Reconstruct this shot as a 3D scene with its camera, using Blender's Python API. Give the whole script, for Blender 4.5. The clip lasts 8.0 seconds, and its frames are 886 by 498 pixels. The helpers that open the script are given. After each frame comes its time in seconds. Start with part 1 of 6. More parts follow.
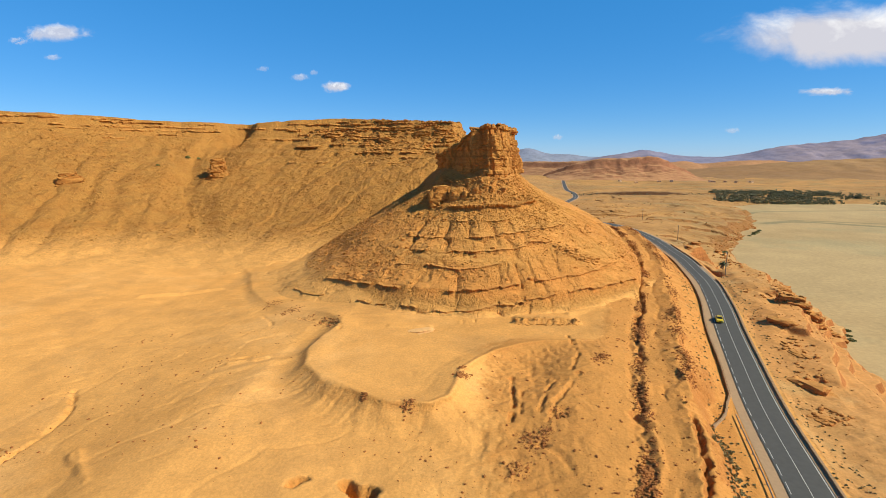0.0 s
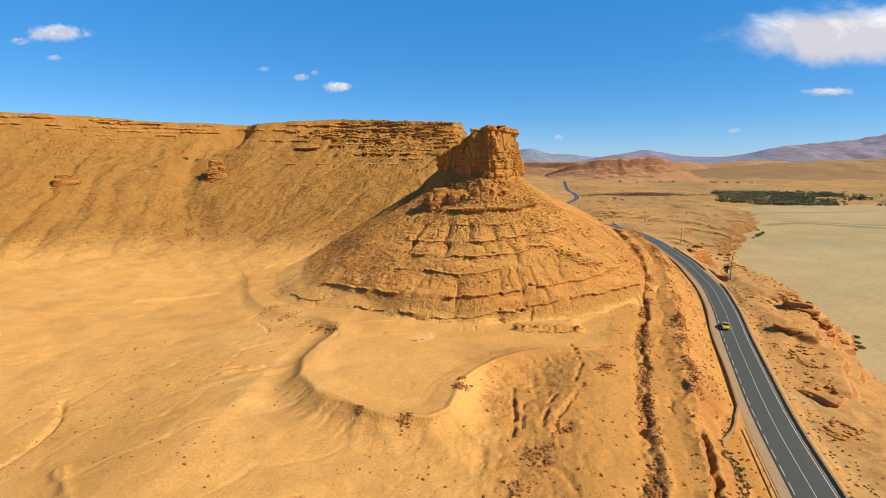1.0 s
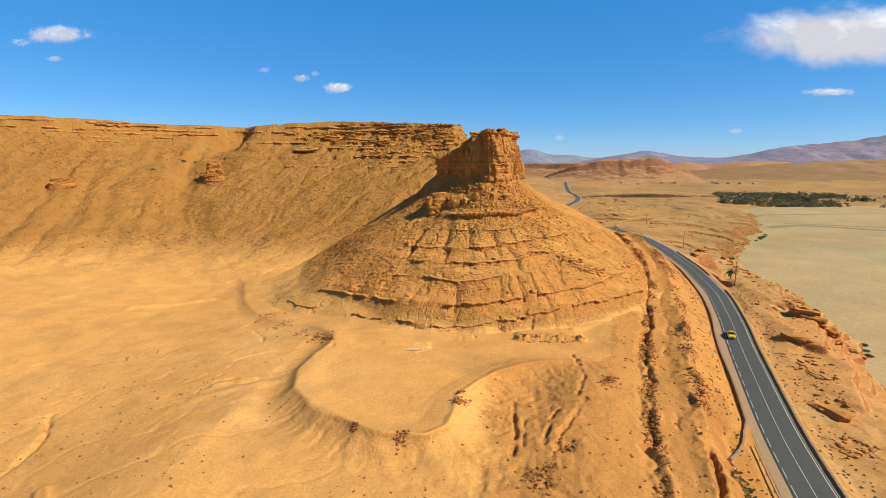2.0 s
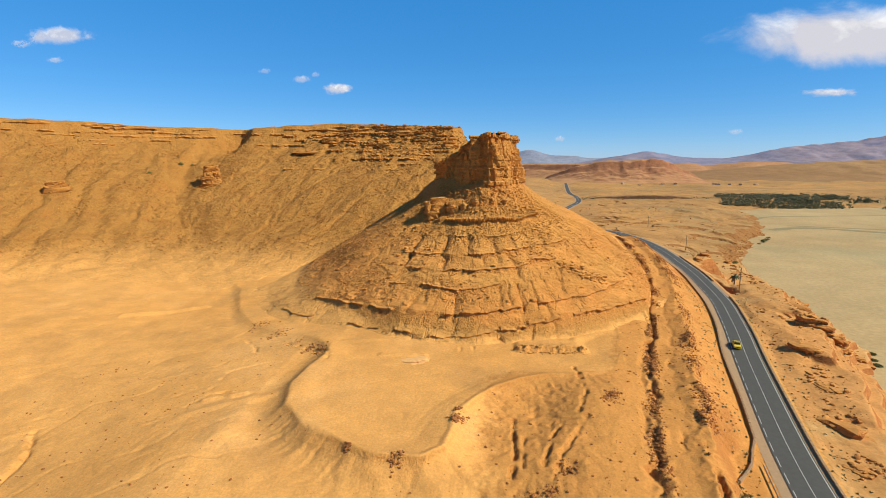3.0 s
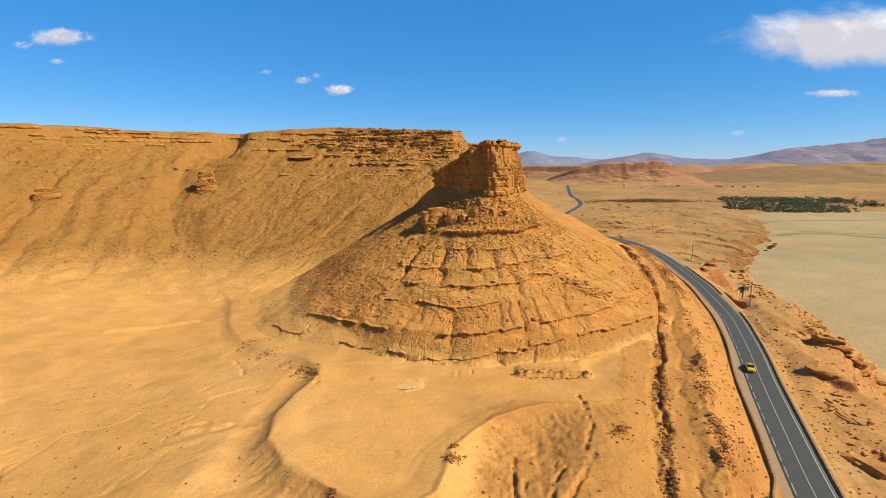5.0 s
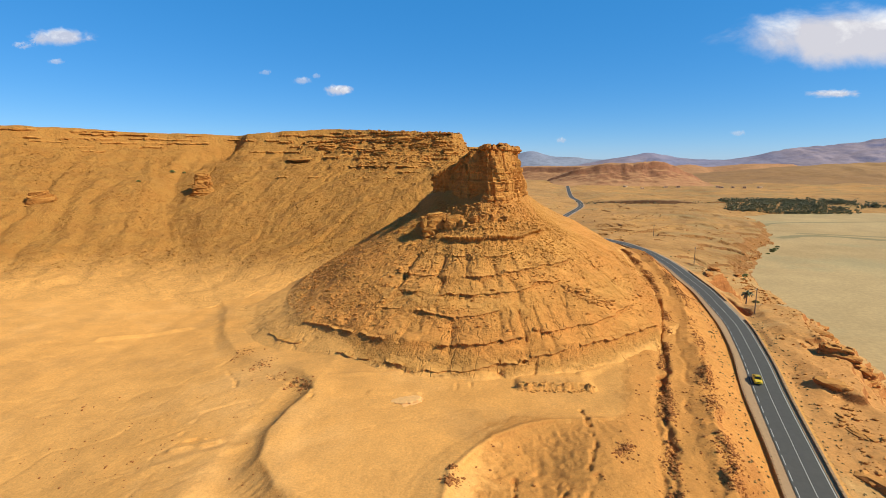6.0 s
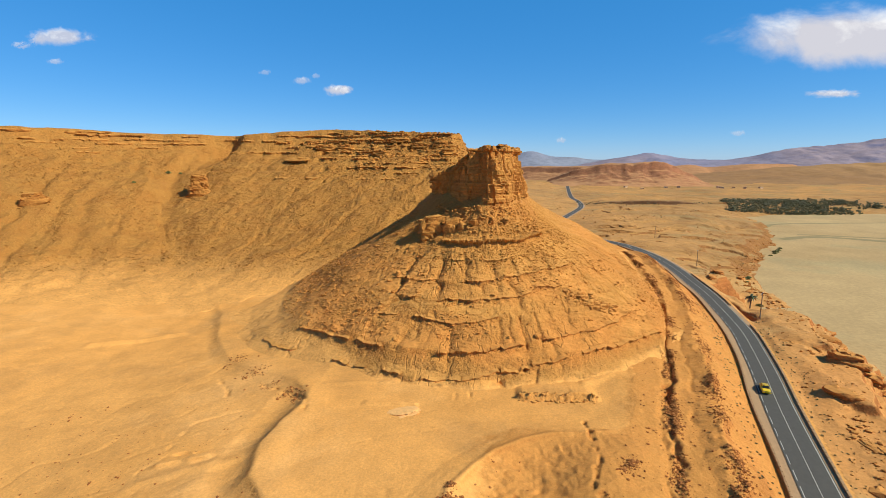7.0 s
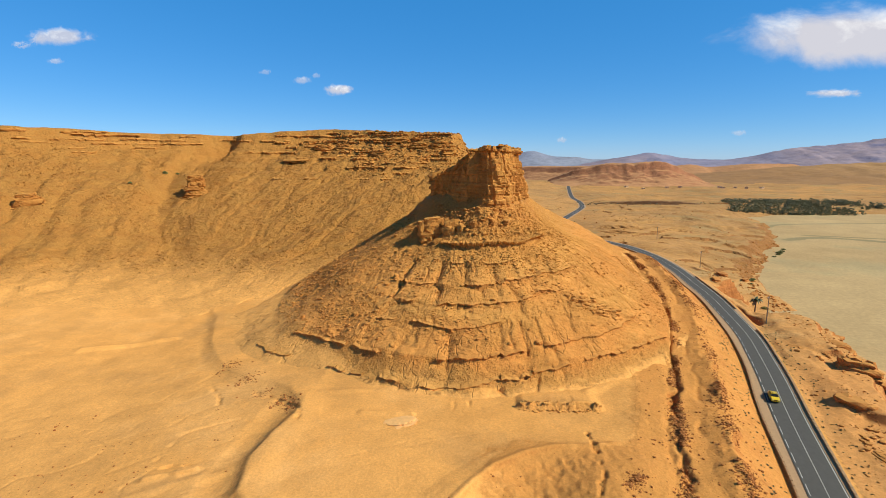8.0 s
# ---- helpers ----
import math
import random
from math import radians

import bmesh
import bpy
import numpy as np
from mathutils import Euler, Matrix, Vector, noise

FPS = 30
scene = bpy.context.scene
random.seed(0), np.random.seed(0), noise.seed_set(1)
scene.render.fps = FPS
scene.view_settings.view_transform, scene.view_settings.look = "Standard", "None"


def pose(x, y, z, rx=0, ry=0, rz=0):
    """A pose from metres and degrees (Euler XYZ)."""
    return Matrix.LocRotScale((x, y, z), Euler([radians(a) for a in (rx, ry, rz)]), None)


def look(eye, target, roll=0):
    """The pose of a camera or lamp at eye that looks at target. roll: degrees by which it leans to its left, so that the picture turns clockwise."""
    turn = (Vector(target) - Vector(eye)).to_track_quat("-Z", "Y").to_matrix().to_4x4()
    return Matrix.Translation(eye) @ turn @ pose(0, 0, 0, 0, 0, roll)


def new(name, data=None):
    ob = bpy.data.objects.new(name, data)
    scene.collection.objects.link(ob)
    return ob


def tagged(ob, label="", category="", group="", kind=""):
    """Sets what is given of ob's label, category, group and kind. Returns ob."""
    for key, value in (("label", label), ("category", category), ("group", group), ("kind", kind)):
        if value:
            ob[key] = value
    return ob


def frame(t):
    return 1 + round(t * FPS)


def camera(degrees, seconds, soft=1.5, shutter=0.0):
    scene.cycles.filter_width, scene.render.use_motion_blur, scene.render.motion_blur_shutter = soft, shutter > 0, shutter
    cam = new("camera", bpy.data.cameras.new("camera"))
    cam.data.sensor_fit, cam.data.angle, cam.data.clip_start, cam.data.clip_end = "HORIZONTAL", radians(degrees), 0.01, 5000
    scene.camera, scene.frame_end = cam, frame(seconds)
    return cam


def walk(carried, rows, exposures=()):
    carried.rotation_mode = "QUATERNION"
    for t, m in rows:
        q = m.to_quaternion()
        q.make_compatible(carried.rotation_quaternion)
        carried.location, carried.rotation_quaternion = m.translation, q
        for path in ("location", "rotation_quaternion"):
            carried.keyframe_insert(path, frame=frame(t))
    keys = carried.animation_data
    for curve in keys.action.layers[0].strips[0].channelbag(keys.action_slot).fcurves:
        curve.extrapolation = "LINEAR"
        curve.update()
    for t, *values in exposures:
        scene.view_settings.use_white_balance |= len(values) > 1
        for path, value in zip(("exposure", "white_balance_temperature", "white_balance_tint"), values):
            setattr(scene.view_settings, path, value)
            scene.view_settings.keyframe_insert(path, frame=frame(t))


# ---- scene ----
cam = camera(83.9, 8.0, soft=0.9)
PATH = [
    (0, (-0.715, -0.845, 48.289), (-0.868, 1.116, 47.932), 0.0),
    (0.5, (-0.649, 0.777, 48.591), (-0.806, 2.738, 48.235), 0.0),
    (1, (-0.602, 2.414, 49.1), (-0.759, 4.376, 48.743), 0.0),
    (1.5, (-0.529, 4.068, 49.666), (-0.687, 6.029, 49.31), 0.0),
    (3, (0.034, 9.46, 51.612), (-0.128, 11.422, 51.26), -0.1),
    (3.5, (0.258, 11.36, 52.317), (0.094, 13.322, 51.965), -0.0),
    (4, (0.402, 13.179, 53.019), (0.237, 15.141, 52.667), -0.1),
    (4.5, (0.524, 15.055, 53.674), (0.356, 17.017, 53.324), -0.1),
    (6, (0.576, 20.569, 55.906), (0.409, 22.531, 55.557), -0.1),
    (6.5, (0.584, 22.389, 56.283), (0.417, 24.351, 55.934), -0.1),
    (7, (0.606, 24.277, 56.471), (0.44, 26.239, 56.122), -0.1),
    (7.5, (0.686, 26.104, 56.61), (0.519, 28.066, 56.261), -0.1),
    (8, (0.775, 27.993, 56.712), (0.607, 29.955, 56.362), -0.1),
]
walk(cam, [(t, look(eye, target, roll)) for t, eye, target, roll in PATH], exposures=((0, 0.19), (8, 0.17)))

# ---------------------------------------------------------------- light
SUN_AZ, SUN_EL = 107.0, 39.0   # degrees, clockwise from +y
world = bpy.data.worlds.new("sky")
scene.world = world
world.use_nodes = True
wn = world.node_tree
sky = wn.nodes.new("ShaderNodeTexSky")
sky.sky_type, sky.sun_disc = "NISHITA", False
sky.sun_elevation, sky.sun_rotation = radians(SUN_EL), radians(SUN_AZ)
sky.altitude, sky.air_density, sky.dust_density, sky.ozone_density = 2200, 1.0, 0.15, 4.0
tint = wn.nodes.new("ShaderNodeMix")
tint.data_type, tint.blend_type = "RGBA", "ADD"
tint.inputs["Factor"].default_value, tint.inputs["B"].default_value = 1.0, (0.14, 1.46, 3.7, 1)
deep = wn.nodes.new("ShaderNodeHueSaturation")
deep.inputs["Saturation"].default_value, deep.inputs["Value"].default_value = 1.24, 0.58
wn.links.new(sky.outputs[0], deep.inputs["Color"])
wn.links.new(deep.outputs[0], tint.inputs["A"])
ray = wn.nodes.new("ShaderNodeTexCoord")
height = wn.nodes.new("ShaderNodeSeparateXYZ")
wn.links.new(ray.outputs["Generated"], height.inputs[0])
zenith = wn.nodes.new("ShaderNodeMapRange")
zenith.interpolation_type = "SMOOTHSTEP"
for key, value in zip(("From Min", "From Max", "To Min", "To Max"), (0.32, 0.92, 1.0, 0.22)):
    zenith.inputs[key].default_value = value
wn.links.new(height.outputs[2], zenith.inputs["Value"])
overhead = wn.nodes.new("ShaderNodeMix")
overhead.data_type, overhead.blend_type = "RGBA", "MULTIPLY"
overhead.inputs["Factor"].default_value = 1.0
wn.links.new(tint.outputs["Result"], overhead.inputs["A"])
wn.links.new(zenith.outputs["Result"], overhead.inputs["B"])
wn.links.new(overhead.outputs["Result"], wn.nodes["Background"].inputs[0])
wn.nodes["Background"].inputs[1].default_value = 0.098
sun = new("sun", bpy.data.lights.new("sun", "SUN"))
sun.data.energy, sun.data.angle, sun.data.color = 5.0, radians(0.53), (1.0, 0.95, 0.76)
sd = Vector((math.sin(radians(SUN_AZ)) * math.cos(radians(SUN_EL)), math.cos(radians(SUN_AZ)) * math.cos(radians(SUN_EL)), math.sin(radians(SUN_EL))))
sun.matrix_world = look(sd * 400, (0, 0, 0))


# ---------------------------------------------------------------- materials
def shader(name):
    m = bpy.data.materials.new(name)
    m.use_nodes = True
    nt = m.node_tree
    return m, nt, nt.nodes["Principled BSDF"]


def plain(name, colour, rough=0.6, metal=0.0, grain=0.15, size=8.0, bump=0.0):
    """A surface of one colour with a fine mottling."""
    m, nt, b = shader(name)
    n = nt.nodes.new("ShaderNodeTexNoise")
    n.inputs["Scale"].default_value, n.inputs["Detail"].default_value = size, 4
    g = nt.nodes.new("ShaderNodeNewGeometry")
    nt.links.new(g.outputs["Position"], n.inputs["Vector"])
    mix = nt.nodes.new("ShaderNodeMix")
    mix.data_type = "RGBA"
    mix.inputs["A"].default_value = (*[c * (1 - grain) for c in colour], 1)
    mix.inputs["B"].default_value = (*[min(1, c * (1 + grain)) for c in colour], 1)
    nt.links.new(n.outputs["Fac"], mix.inputs["Factor"])
    nt.links.new(mix.outputs["Result"], b.inputs["Base Color"])
    b.inputs["Roughness"].default_value, b.inputs["Metallic"].default_value = rough, metal
    if bump:
        bp = nt.nodes.new("ShaderNodeBump")
        bp.inputs["Strength"].default_value, bp.inputs["Distance"].default_value = 0.6, bump
        nt.links.new(n.outputs["Fac"], bp.inputs["Height"])
        nt.links.new(bp.outputs["Normal"], b.inputs["Normal"])
    return m


def earth(name, sand, sand_b, rock, rock_b, flat=(0.80, 0.93), big=0.012, mid=0.12, fine=1.1, strata=0.0, bump=0.25, specks=0.5, tint=None, pebble=1.4, dense=0.0, calm=0.2, banding=0.5, veins=0.0, centre=None, stretch=(1.0, 1.0), vein_cover=(0.46, 0.60), depth=1.0, soil=None, beds=(), apron=None, stain=None):
    """Desert ground: sand on the flat, broken rock where it is steep, with patches, pebbles and relief."""
    m, nt, b = shader(name)
    new_node, link = nt.nodes.new, nt.links.new
    geo = new_node("ShaderNodeNewGeometry")
    pos = geo.outputs["Position"]

    def noise_at(scale, detail=5, rough=0.6, vec=None):
        n = new_node("ShaderNodeTexNoise")
        n.inputs["Scale"].default_value, n.inputs["Detail"].default_value, n.inputs["Roughness"].default_value = scale, detail, rough
        link(vec or pos, n.inputs["Vector"])
        return n.outputs["Fac"]

    def ramp(v, lo, hi, a=0.0, z=1.0):
        r = new_node("ShaderNodeMapRange")
        r.interpolation_type = "SMOOTHSTEP"
        for k, x in zip(("From Min", "From Max", "To Min", "To Max"), (lo, hi, a, z)):
            r.inputs[k].default_value = x
        link(v, r.inputs["Value"])
        return r.outputs["Result"]

    def mixed(f, a, c, mode="MIX"):
        x = new_node("ShaderNodeMix")
        x.data_type, x.blend_type = "RGBA", mode
        for s, k in ((f, "Factor"), (a, "A"), (c, "B")):
            if isinstance(s, (int, float)):
                x.inputs[k].default_value = s
            elif isinstance(s, tuple):
                x.inputs[k].default_value = (*s, 1)
            else:
                link(s, x.inputs[k])
        return x.outputs["Result"]

    def maths(op, a, c):
        x = new_node("ShaderNodeMath")
        x.operation = op
        for i, s in enumerate((a, c)):
            if isinstance(s, (int, float)):
                x.inputs[i].default_value = s
            else:
                link(s, x.inputs[i])
        return x.outputs[0]

    nb, nm, nf = noise_at(big, 5), noise_at(mid, 6), noise_at(fine, 6, 0.7)
    sandy = mixed(ramp(nb, 0.38, 0.62), sand, sand_b)
    if tint:
        sandy = mixed(ramp(noise_at(big * 2.3, 6), 0.50, 0.66, 0, 0.75), sandy, tint)
    if stain:
        sandy = mixed(ramp(noise_at(0.045, 7, 0.62), 0.50, 0.66, 0, 0.6), sandy, stain)
        sandy = mixed(ramp(noise_at(0.32, 6, 0.7), 0.54, 0.70, 0, 0.4), sandy, stain)
    rocky = mixed(ramp(nm, 0.35, 0.65), rock, rock_b)
    if strata:
        mp = new_node("ShaderNodeMapping")
        mp.inputs["Scale"].default_value = (0.02, 0.02, strata)
        link(pos, mp.inputs["Vector"])
        ns = noise_at(1.0, 4, 0.7, mp.outputs["Vector"])
        rocky = mixed(ramp(ns, 0.42, 0.60, 0, banding), rocky, tuple(c * 0.62 for c in rock_b))
    sep = new_node("ShaderNodeSeparateXYZ")
    link(geo.outputs["Normal"], sep.inputs[0])
    up = maths("ADD", sep.outputs["Z"], maths("MULTIPLY", maths("SUBTRACT", nm, 0.5), 0.22))
    soft = ramp(up, *flat)
    rough = maths("SUBTRACT", 1.0, soft)
    col = mixed(soft, rocky, sandy)
    if soil:
        at_soil = new_node("ShaderNodeAttribute")
        at_soil.attribute_name = "red_soil"
        share = maths("ADD", at_soil.outputs["Fac"], maths("MULTIPLY", maths("SUBTRACT", noise_at(0.35, 7, 0.68), 0.5), 1.1))
        share = maths("MULTIPLY", ramp(share, 0.30, 0.66), ramp(at_soil.outputs["Fac"], 0.02, 0.15))
        col = mixed(share, col, mixed(soft, mixed(nm, soil[2], soil[3]), mixed(ramp(nm, 0.35, 0.65), soil[0], soil[1])))
    if beds:
        hz = new_node("ShaderNodeSeparateXYZ")
        link(pos, hz.inputs[0])
        level = maths("ADD", hz.outputs[2], maths("MULTIPLY", maths("SUBTRACT", noise_at(0.06, 4), 0.5), 5.0))
        for low, high, edge, strength, colour in beds:
            inside_bed = maths("MULTIPLY", ramp(level, low - edge, low + edge), ramp(level, high - edge, high + edge, 1, 0))
            col = mixed(maths("MULTIPLY", inside_bed, maths("MULTIPLY", ramp(nm, 0.3, 0.6, 0.35, 1.0), strength)), col, colour)
    if apron:
        at_toe = new_node("ShaderNodeAttribute")
        at_toe.attribute_name = "sand_apron"
        blown = ramp(maths("ADD", at_toe.outputs["Fac"], maths("MULTIPLY", maths("SUBTRACT", noise_at(0.25, 7, 0.7), 0.5), 0.5)), 0.05, 0.95)
        col = mixed(maths("MULTIPLY", blown, ramp(at_toe.outputs["Fac"], 0.0, 0.2)), col, apron)
    grain = maths("MULTIPLY", ramp(nf, 0.25, 0.75, 0.86, 1.12), ramp(nm, 0.30, 0.70, 0.90, 1.07))
    gc = new_node("ShaderNodeCombineXYZ")
    for i in range(3):
        link(grain, gc.inputs[i])
    col = mixed(1.0, col, gc.outputs[0], "MULTIPLY")
    stones = []
    for size, seed_scale in ((pebble, 1.7), (pebble * 2.3, 2.9)):
        vor = new_node("ShaderNodeTexVoronoi")
        vor.inputs["Scale"].default_value = size
        link(pos, vor.inputs["Vector"])
        cover = ramp(noise_at(mid * seed_scale, 3), 0.58 - dense, 0.72 - dense)
        stones.append(maths("MULTIPLY", ramp(vor.outputs["Distance"], 0.14, 0.32, 1, 0), maths("MULTIPLY", cover, maths("ADD", maths("MULTIPLY", rough, 0.75), 0.25))))
    stone = maths("MAXIMUM", stones[0], stones[1])
    pick = ramp(noise_at(pebble * 1.9, 2), 0.42, 0.56)
    col = mixed(maths("MULTIPLY", stone, specks), col, mixed(pick, tuple(c * 0.42 for c in rock), tuple(min(1, c * 1.12) for c in sand)))
    link(col, b.inputs["Base Color"])
    b.inputs["Roughness"].default_value = 0.95
    b.inputs["Specular IOR Level"].default_value = 0.12
    h = maths("ADD", maths("MULTIPLY", nf, 0.8), maths("ADD", maths("MULTIPLY", noise_at(fine * 0.28, 5), 1.8), maths("MULTIPLY", stone, 0.5)))
    relief = maths("ADD", maths("MULTIPLY", rough, 1 - calm), calm)
    if apron:
        relief = maths("MULTIPLY", relief, ramp(at_toe.outputs["Fac"], 0.35, 1.0, 1.0, 0.25))
    h = maths("MULTIPLY", h, maths("MAXIMUM", relief, maths("MULTIPLY", share, 0.42)) if soil else relief)
    if veins:
        vec = pos
        if centre:
            at = new_node("ShaderNodeSeparateXYZ")
            link(pos, at.inputs[0])
            dx, dy = maths("SUBTRACT", at.outputs[0], centre[0]), maths("SUBTRACT", at.outputs[1], centre[1])
            turn, reach = maths("ARCTAN2", dx, maths("MULTIPLY", dy, -1.0)), maths("SQRT", maths("ADD", maths("MULTIPLY", dx, dx), maths("MULTIPLY", dy, dy)), 0.0)
            flow = new_node("ShaderNodeCombineXYZ")
            link(maths("MULTIPLY", turn, stretch[0]), flow.inputs[0])
            link(maths("MULTIPLY", reach, stretch[1]), flow.inputs[1])
            vec = flow.outputs[0]
        line = maths("ABSOLUTE", maths("SUBTRACT", noise_at(veins, 3, 0.55, vec), 0.5), 0.0)
        line = maths("MULTIPLY", ramp(line, 0.004, 0.022, 1, 0), ramp(noise_at(mid * 0.6, 3), *vein_cover))
        h = maths("SUBTRACT", h, maths("MULTIPLY", line, depth))
    bp = new_node("ShaderNodeBump")
    bp.inputs["Strength"].default_value, bp.inputs["Distance"].default_value = 0.9, bump
    link(h, bp.inputs["Height"])
    link(bp.outputs["Normal"], b.inputs["Normal"])
    return m


M_GROUND = earth("desert_ground", (0.74, 0.361, 0.103), (0.70, 0.332, 0.09), (0.63, 0.295, 0.078), (0.56, 0.245, 0.062), flat=(0.66, 0.97), tint=(0.77, 0.40, 0.135), fine=2.2, bump=0.34, specks=0.55, calm=0.30, pebble=1.8, stain=(0.57, 0.283, 0.088), soil=((0.595, 0.268, 0.069), (0.555, 0.243, 0.062), (0.51, 0.21, 0.054), (0.43, 0.162, 0.042)))
M_BANK = earth("red_bank_rock", (0.59, 0.275, 0.086), (0.54, 0.278, 0.094), (0.50, 0.20, 0.058), (0.38, 0.135, 0.04), flat=(0.74, 0.95), mid=0.2, strata=0.5, bump=0.5, specks=0.45, calm=0.4, tint=(0.52, 0.335, 0.14), dense=0.0)
M_PLAIN = earth("stony_plain", (0.52, 0.270, 0.090), (0.40, 0.218, 0.082), (0.36, 0.172, 0.056), (0.285, 0.124, 0.042), flat=(0.93, 0.995), big=0.006, mid=0.035, fine=0.25, bump=2.2, specks=0.5, pebble=0.22, dense=0.10, calm=0.4, tint=(0.35, 0.235, 0.10))
M_MESA = earth("mesa_scree", (0.63, 0.318, 0.087), (0.57, 0.273, 0.071), (0.485, 0.23, 0.056), (0.395, 0.174, 0.041), flat=(1.04, 1.2), bump=1.0, specks=0.65, pebble=0.9, dense=0.17, apron=(0.74, 0.363, 0.104))
M_BUTTE = earth("butte_scree", (0.64, 0.31, 0.08), (0.56, 0.245, 0.06), (0.58, 0.26, 0.063), (0.45, 0.186, 0.045), flat=(0.82, 0.975), big=0.035, bump=0.8, specks=0.7, pebble=1.3, dense=0.16, veins=1.0, centre=(-3.0, 214.0), stretch=(15.0, 0.07), vein_cover=(0.47, 0.58), depth=0.35, apron=(0.74, 0.363, 0.104), beds=((4.0, 8.5, 1.2, 0.4, (0.58, 0.305, 0.09)), (9.5, 16.0, 1.5, 0.6, (0.61, 0.248, 0.06)), (18.5, 24.0, 1.5, 0.5, (0.60, 0.248, 0.06)), (27.0, 36.0, 2.0, 0.4, (0.52, 0.25, 0.058))))
M_CLIFF = earth("sandstone_cliff", (0.56, 0.265, 0.066), (0.51, 0.237, 0.057), (0.51, 0.235, 0.056), (0.39, 0.16, 0.038), flat=(0.7, 0.95), strata=0.7, bump=0.6, specks=0.2, banding=0.28)
M_CLOD = earth("dark_red_clods", (0.40, 0.165, 0.05), (0.34, 0.13, 0.04), (0.33, 0.12, 0.036), (0.25, 0.085, 0.026), flat=(0.7, 0.95), bump=0.2, specks=0.2)
M_RED = earth("red_sandstone", (0.56, 0.26, 0.072), (0.50, 0.215, 0.06), (0.50, 0.205, 0.055), (0.40, 0.145, 0.038), flat=(0.7, 0.95), strata=0.9, bump=0.35, specks=0.3)
M_BED = earth("river_silt", (0.49, 0.342, 0.168), (0.46, 0.312, 0.148), (0.42, 0.30, 0.135), (0.40, 0.28, 0.125), flat=(0.5, 0.8), big=0.006, mid=0.03, fine=0.5, bump=0.06, specks=0.25, tint=(0.40, 0.315, 0.165), pebble=0.35)
M_FAR = earth("far_rock", (0.46, 0.24, 0.115), (0.42, 0.21, 0.10), (0.39, 0.18, 0.092), (0.31, 0.135, 0.07), flat=(0.80, 0.98), big=0.003, mid=0.012, fine=0.06, strata=0.05, bump=3.0, specks=0.0)
M_FARHILL = earth("far_brown_rock", (0.36, 0.205, 0.092), (0.32, 0.175, 0.078), (0.26, 0.14, 0.068), (0.21, 0.11, 0.056), flat=(0.85, 0.99), big=0.002, mid=0.008, fine=0.04, bump=4.0, specks=0.0)
# Distance haze is painted into these two base colours as blue and mauve.
M_MOUNT = earth("haze_tinted_mountain_rock", (0.29, 0.235, 0.275), (0.215, 0.21, 0.30), (0.20, 0.19, 0.285), (0.14, 0.155, 0.275), flat=(0.80, 0.98), big=0.0012, mid=0.005, fine=0.02, bump=8.0, specks=0.0)
M_MOUNT2 = earth("haze_tinted_distant_rock", (0.25, 0.27, 0.34), (0.23, 0.25, 0.33), (0.22, 0.24, 0.32), (0.20, 0.22, 0.31), flat=(0.80, 0.98), big=0.0012, mid=0.005, fine=0.02, bump=8.0, specks=0.0)
M_ASPHALT = plain("asphalt", (0.074, 0.070, 0.063), 0.85, 0, 0.2, 1.2, 0.01)
M_LINE = plain("road_paint", (0.46, 0.44, 0.40), 0.7, 0, 0.2, 3)
M_SHOULDER = plain("gravel_shoulder", (0.40, 0.25, 0.135), 0.95, 0, 0.18, 1.5, 0.05)
M_KERB = plain("weathered_kerb_stone", (0.33, 0.20, 0.10), 0.9, 0, 0.3, 2.0, 0.03)
M_STEEL = plain("galvanised_steel", (0.30, 0.27, 0.23), 0.5, 0.6, 0.15, 4)
M_WOOD = plain("weathered_pole_wood", (0.20, 0.14, 0.09), 0.85, 0, 0.25, 6)
M_GREEN = plain("shrub_leaf", (0.17, 0.165, 0.042), 0.7, 0, 0.4, 1.5)
M_SCRUB = plain("dry_scrub", (0.30, 0.245, 0.105), 0.85, 0, 0.35, 1.2)
M_PALM = plain("palm_leaf", (0.060, 0.080, 0.028), 0.6, 0, 0.35, 2)
M_DRYPALM = plain("dry_palm_leaf", (0.22, 0.16, 0.08), 0.8, 0, 0.3, 2)
M_BARK = plain("palm_bark", (0.14, 0.095, 0.06), 0.9, 0, 0.3, 4)
# Leaf green, lightened in its base colour to stand for distance haze.
M_GROVE = plain("haze_lightened_grove_leaf", (0.135, 0.13, 0.06), 0.75, 0, 0.5, 0.12)
M_YELLOW = plain("yellow_car_paint", (0.72, 0.50, 0.012), 0.28, 0, 0.03, 2)
M_GLASS = plain("dark_car_glass", (0.02, 0.022, 0.025), 0.08, 0, 0.05, 2)
M_TYRE = plain("tyre_rubber", (0.025, 0.025, 0.025), 0.8, 0, 0.1, 5)
M_CHROME = plain("chrome", (0.6, 0.6, 0.6), 0.2, 1.0, 0.05, 3)
M_LAMP = plain("lamp_glass", (0.7, 0.7, 0.66), 0.15, 0, 0.05, 3)
M_TAIL = plain("tail_lamp_glass", (0.4, 0.03, 0.02), 0.2, 0, 0.05, 3)
M_TRACK = plain("damp_silt", (0.27, 0.205, 0.085), 0.9, 0, 0.2, 0.3)
M_PALE = plain("pale_limestone", (0.80, 0.43, 0.15), 0.95, 0, 0.2, 1.2, 0.06)
M_PLASTER = plain("earth_plaster", (0.66, 0.44, 0.28), 0.95, 0, 0.15, 0.8)


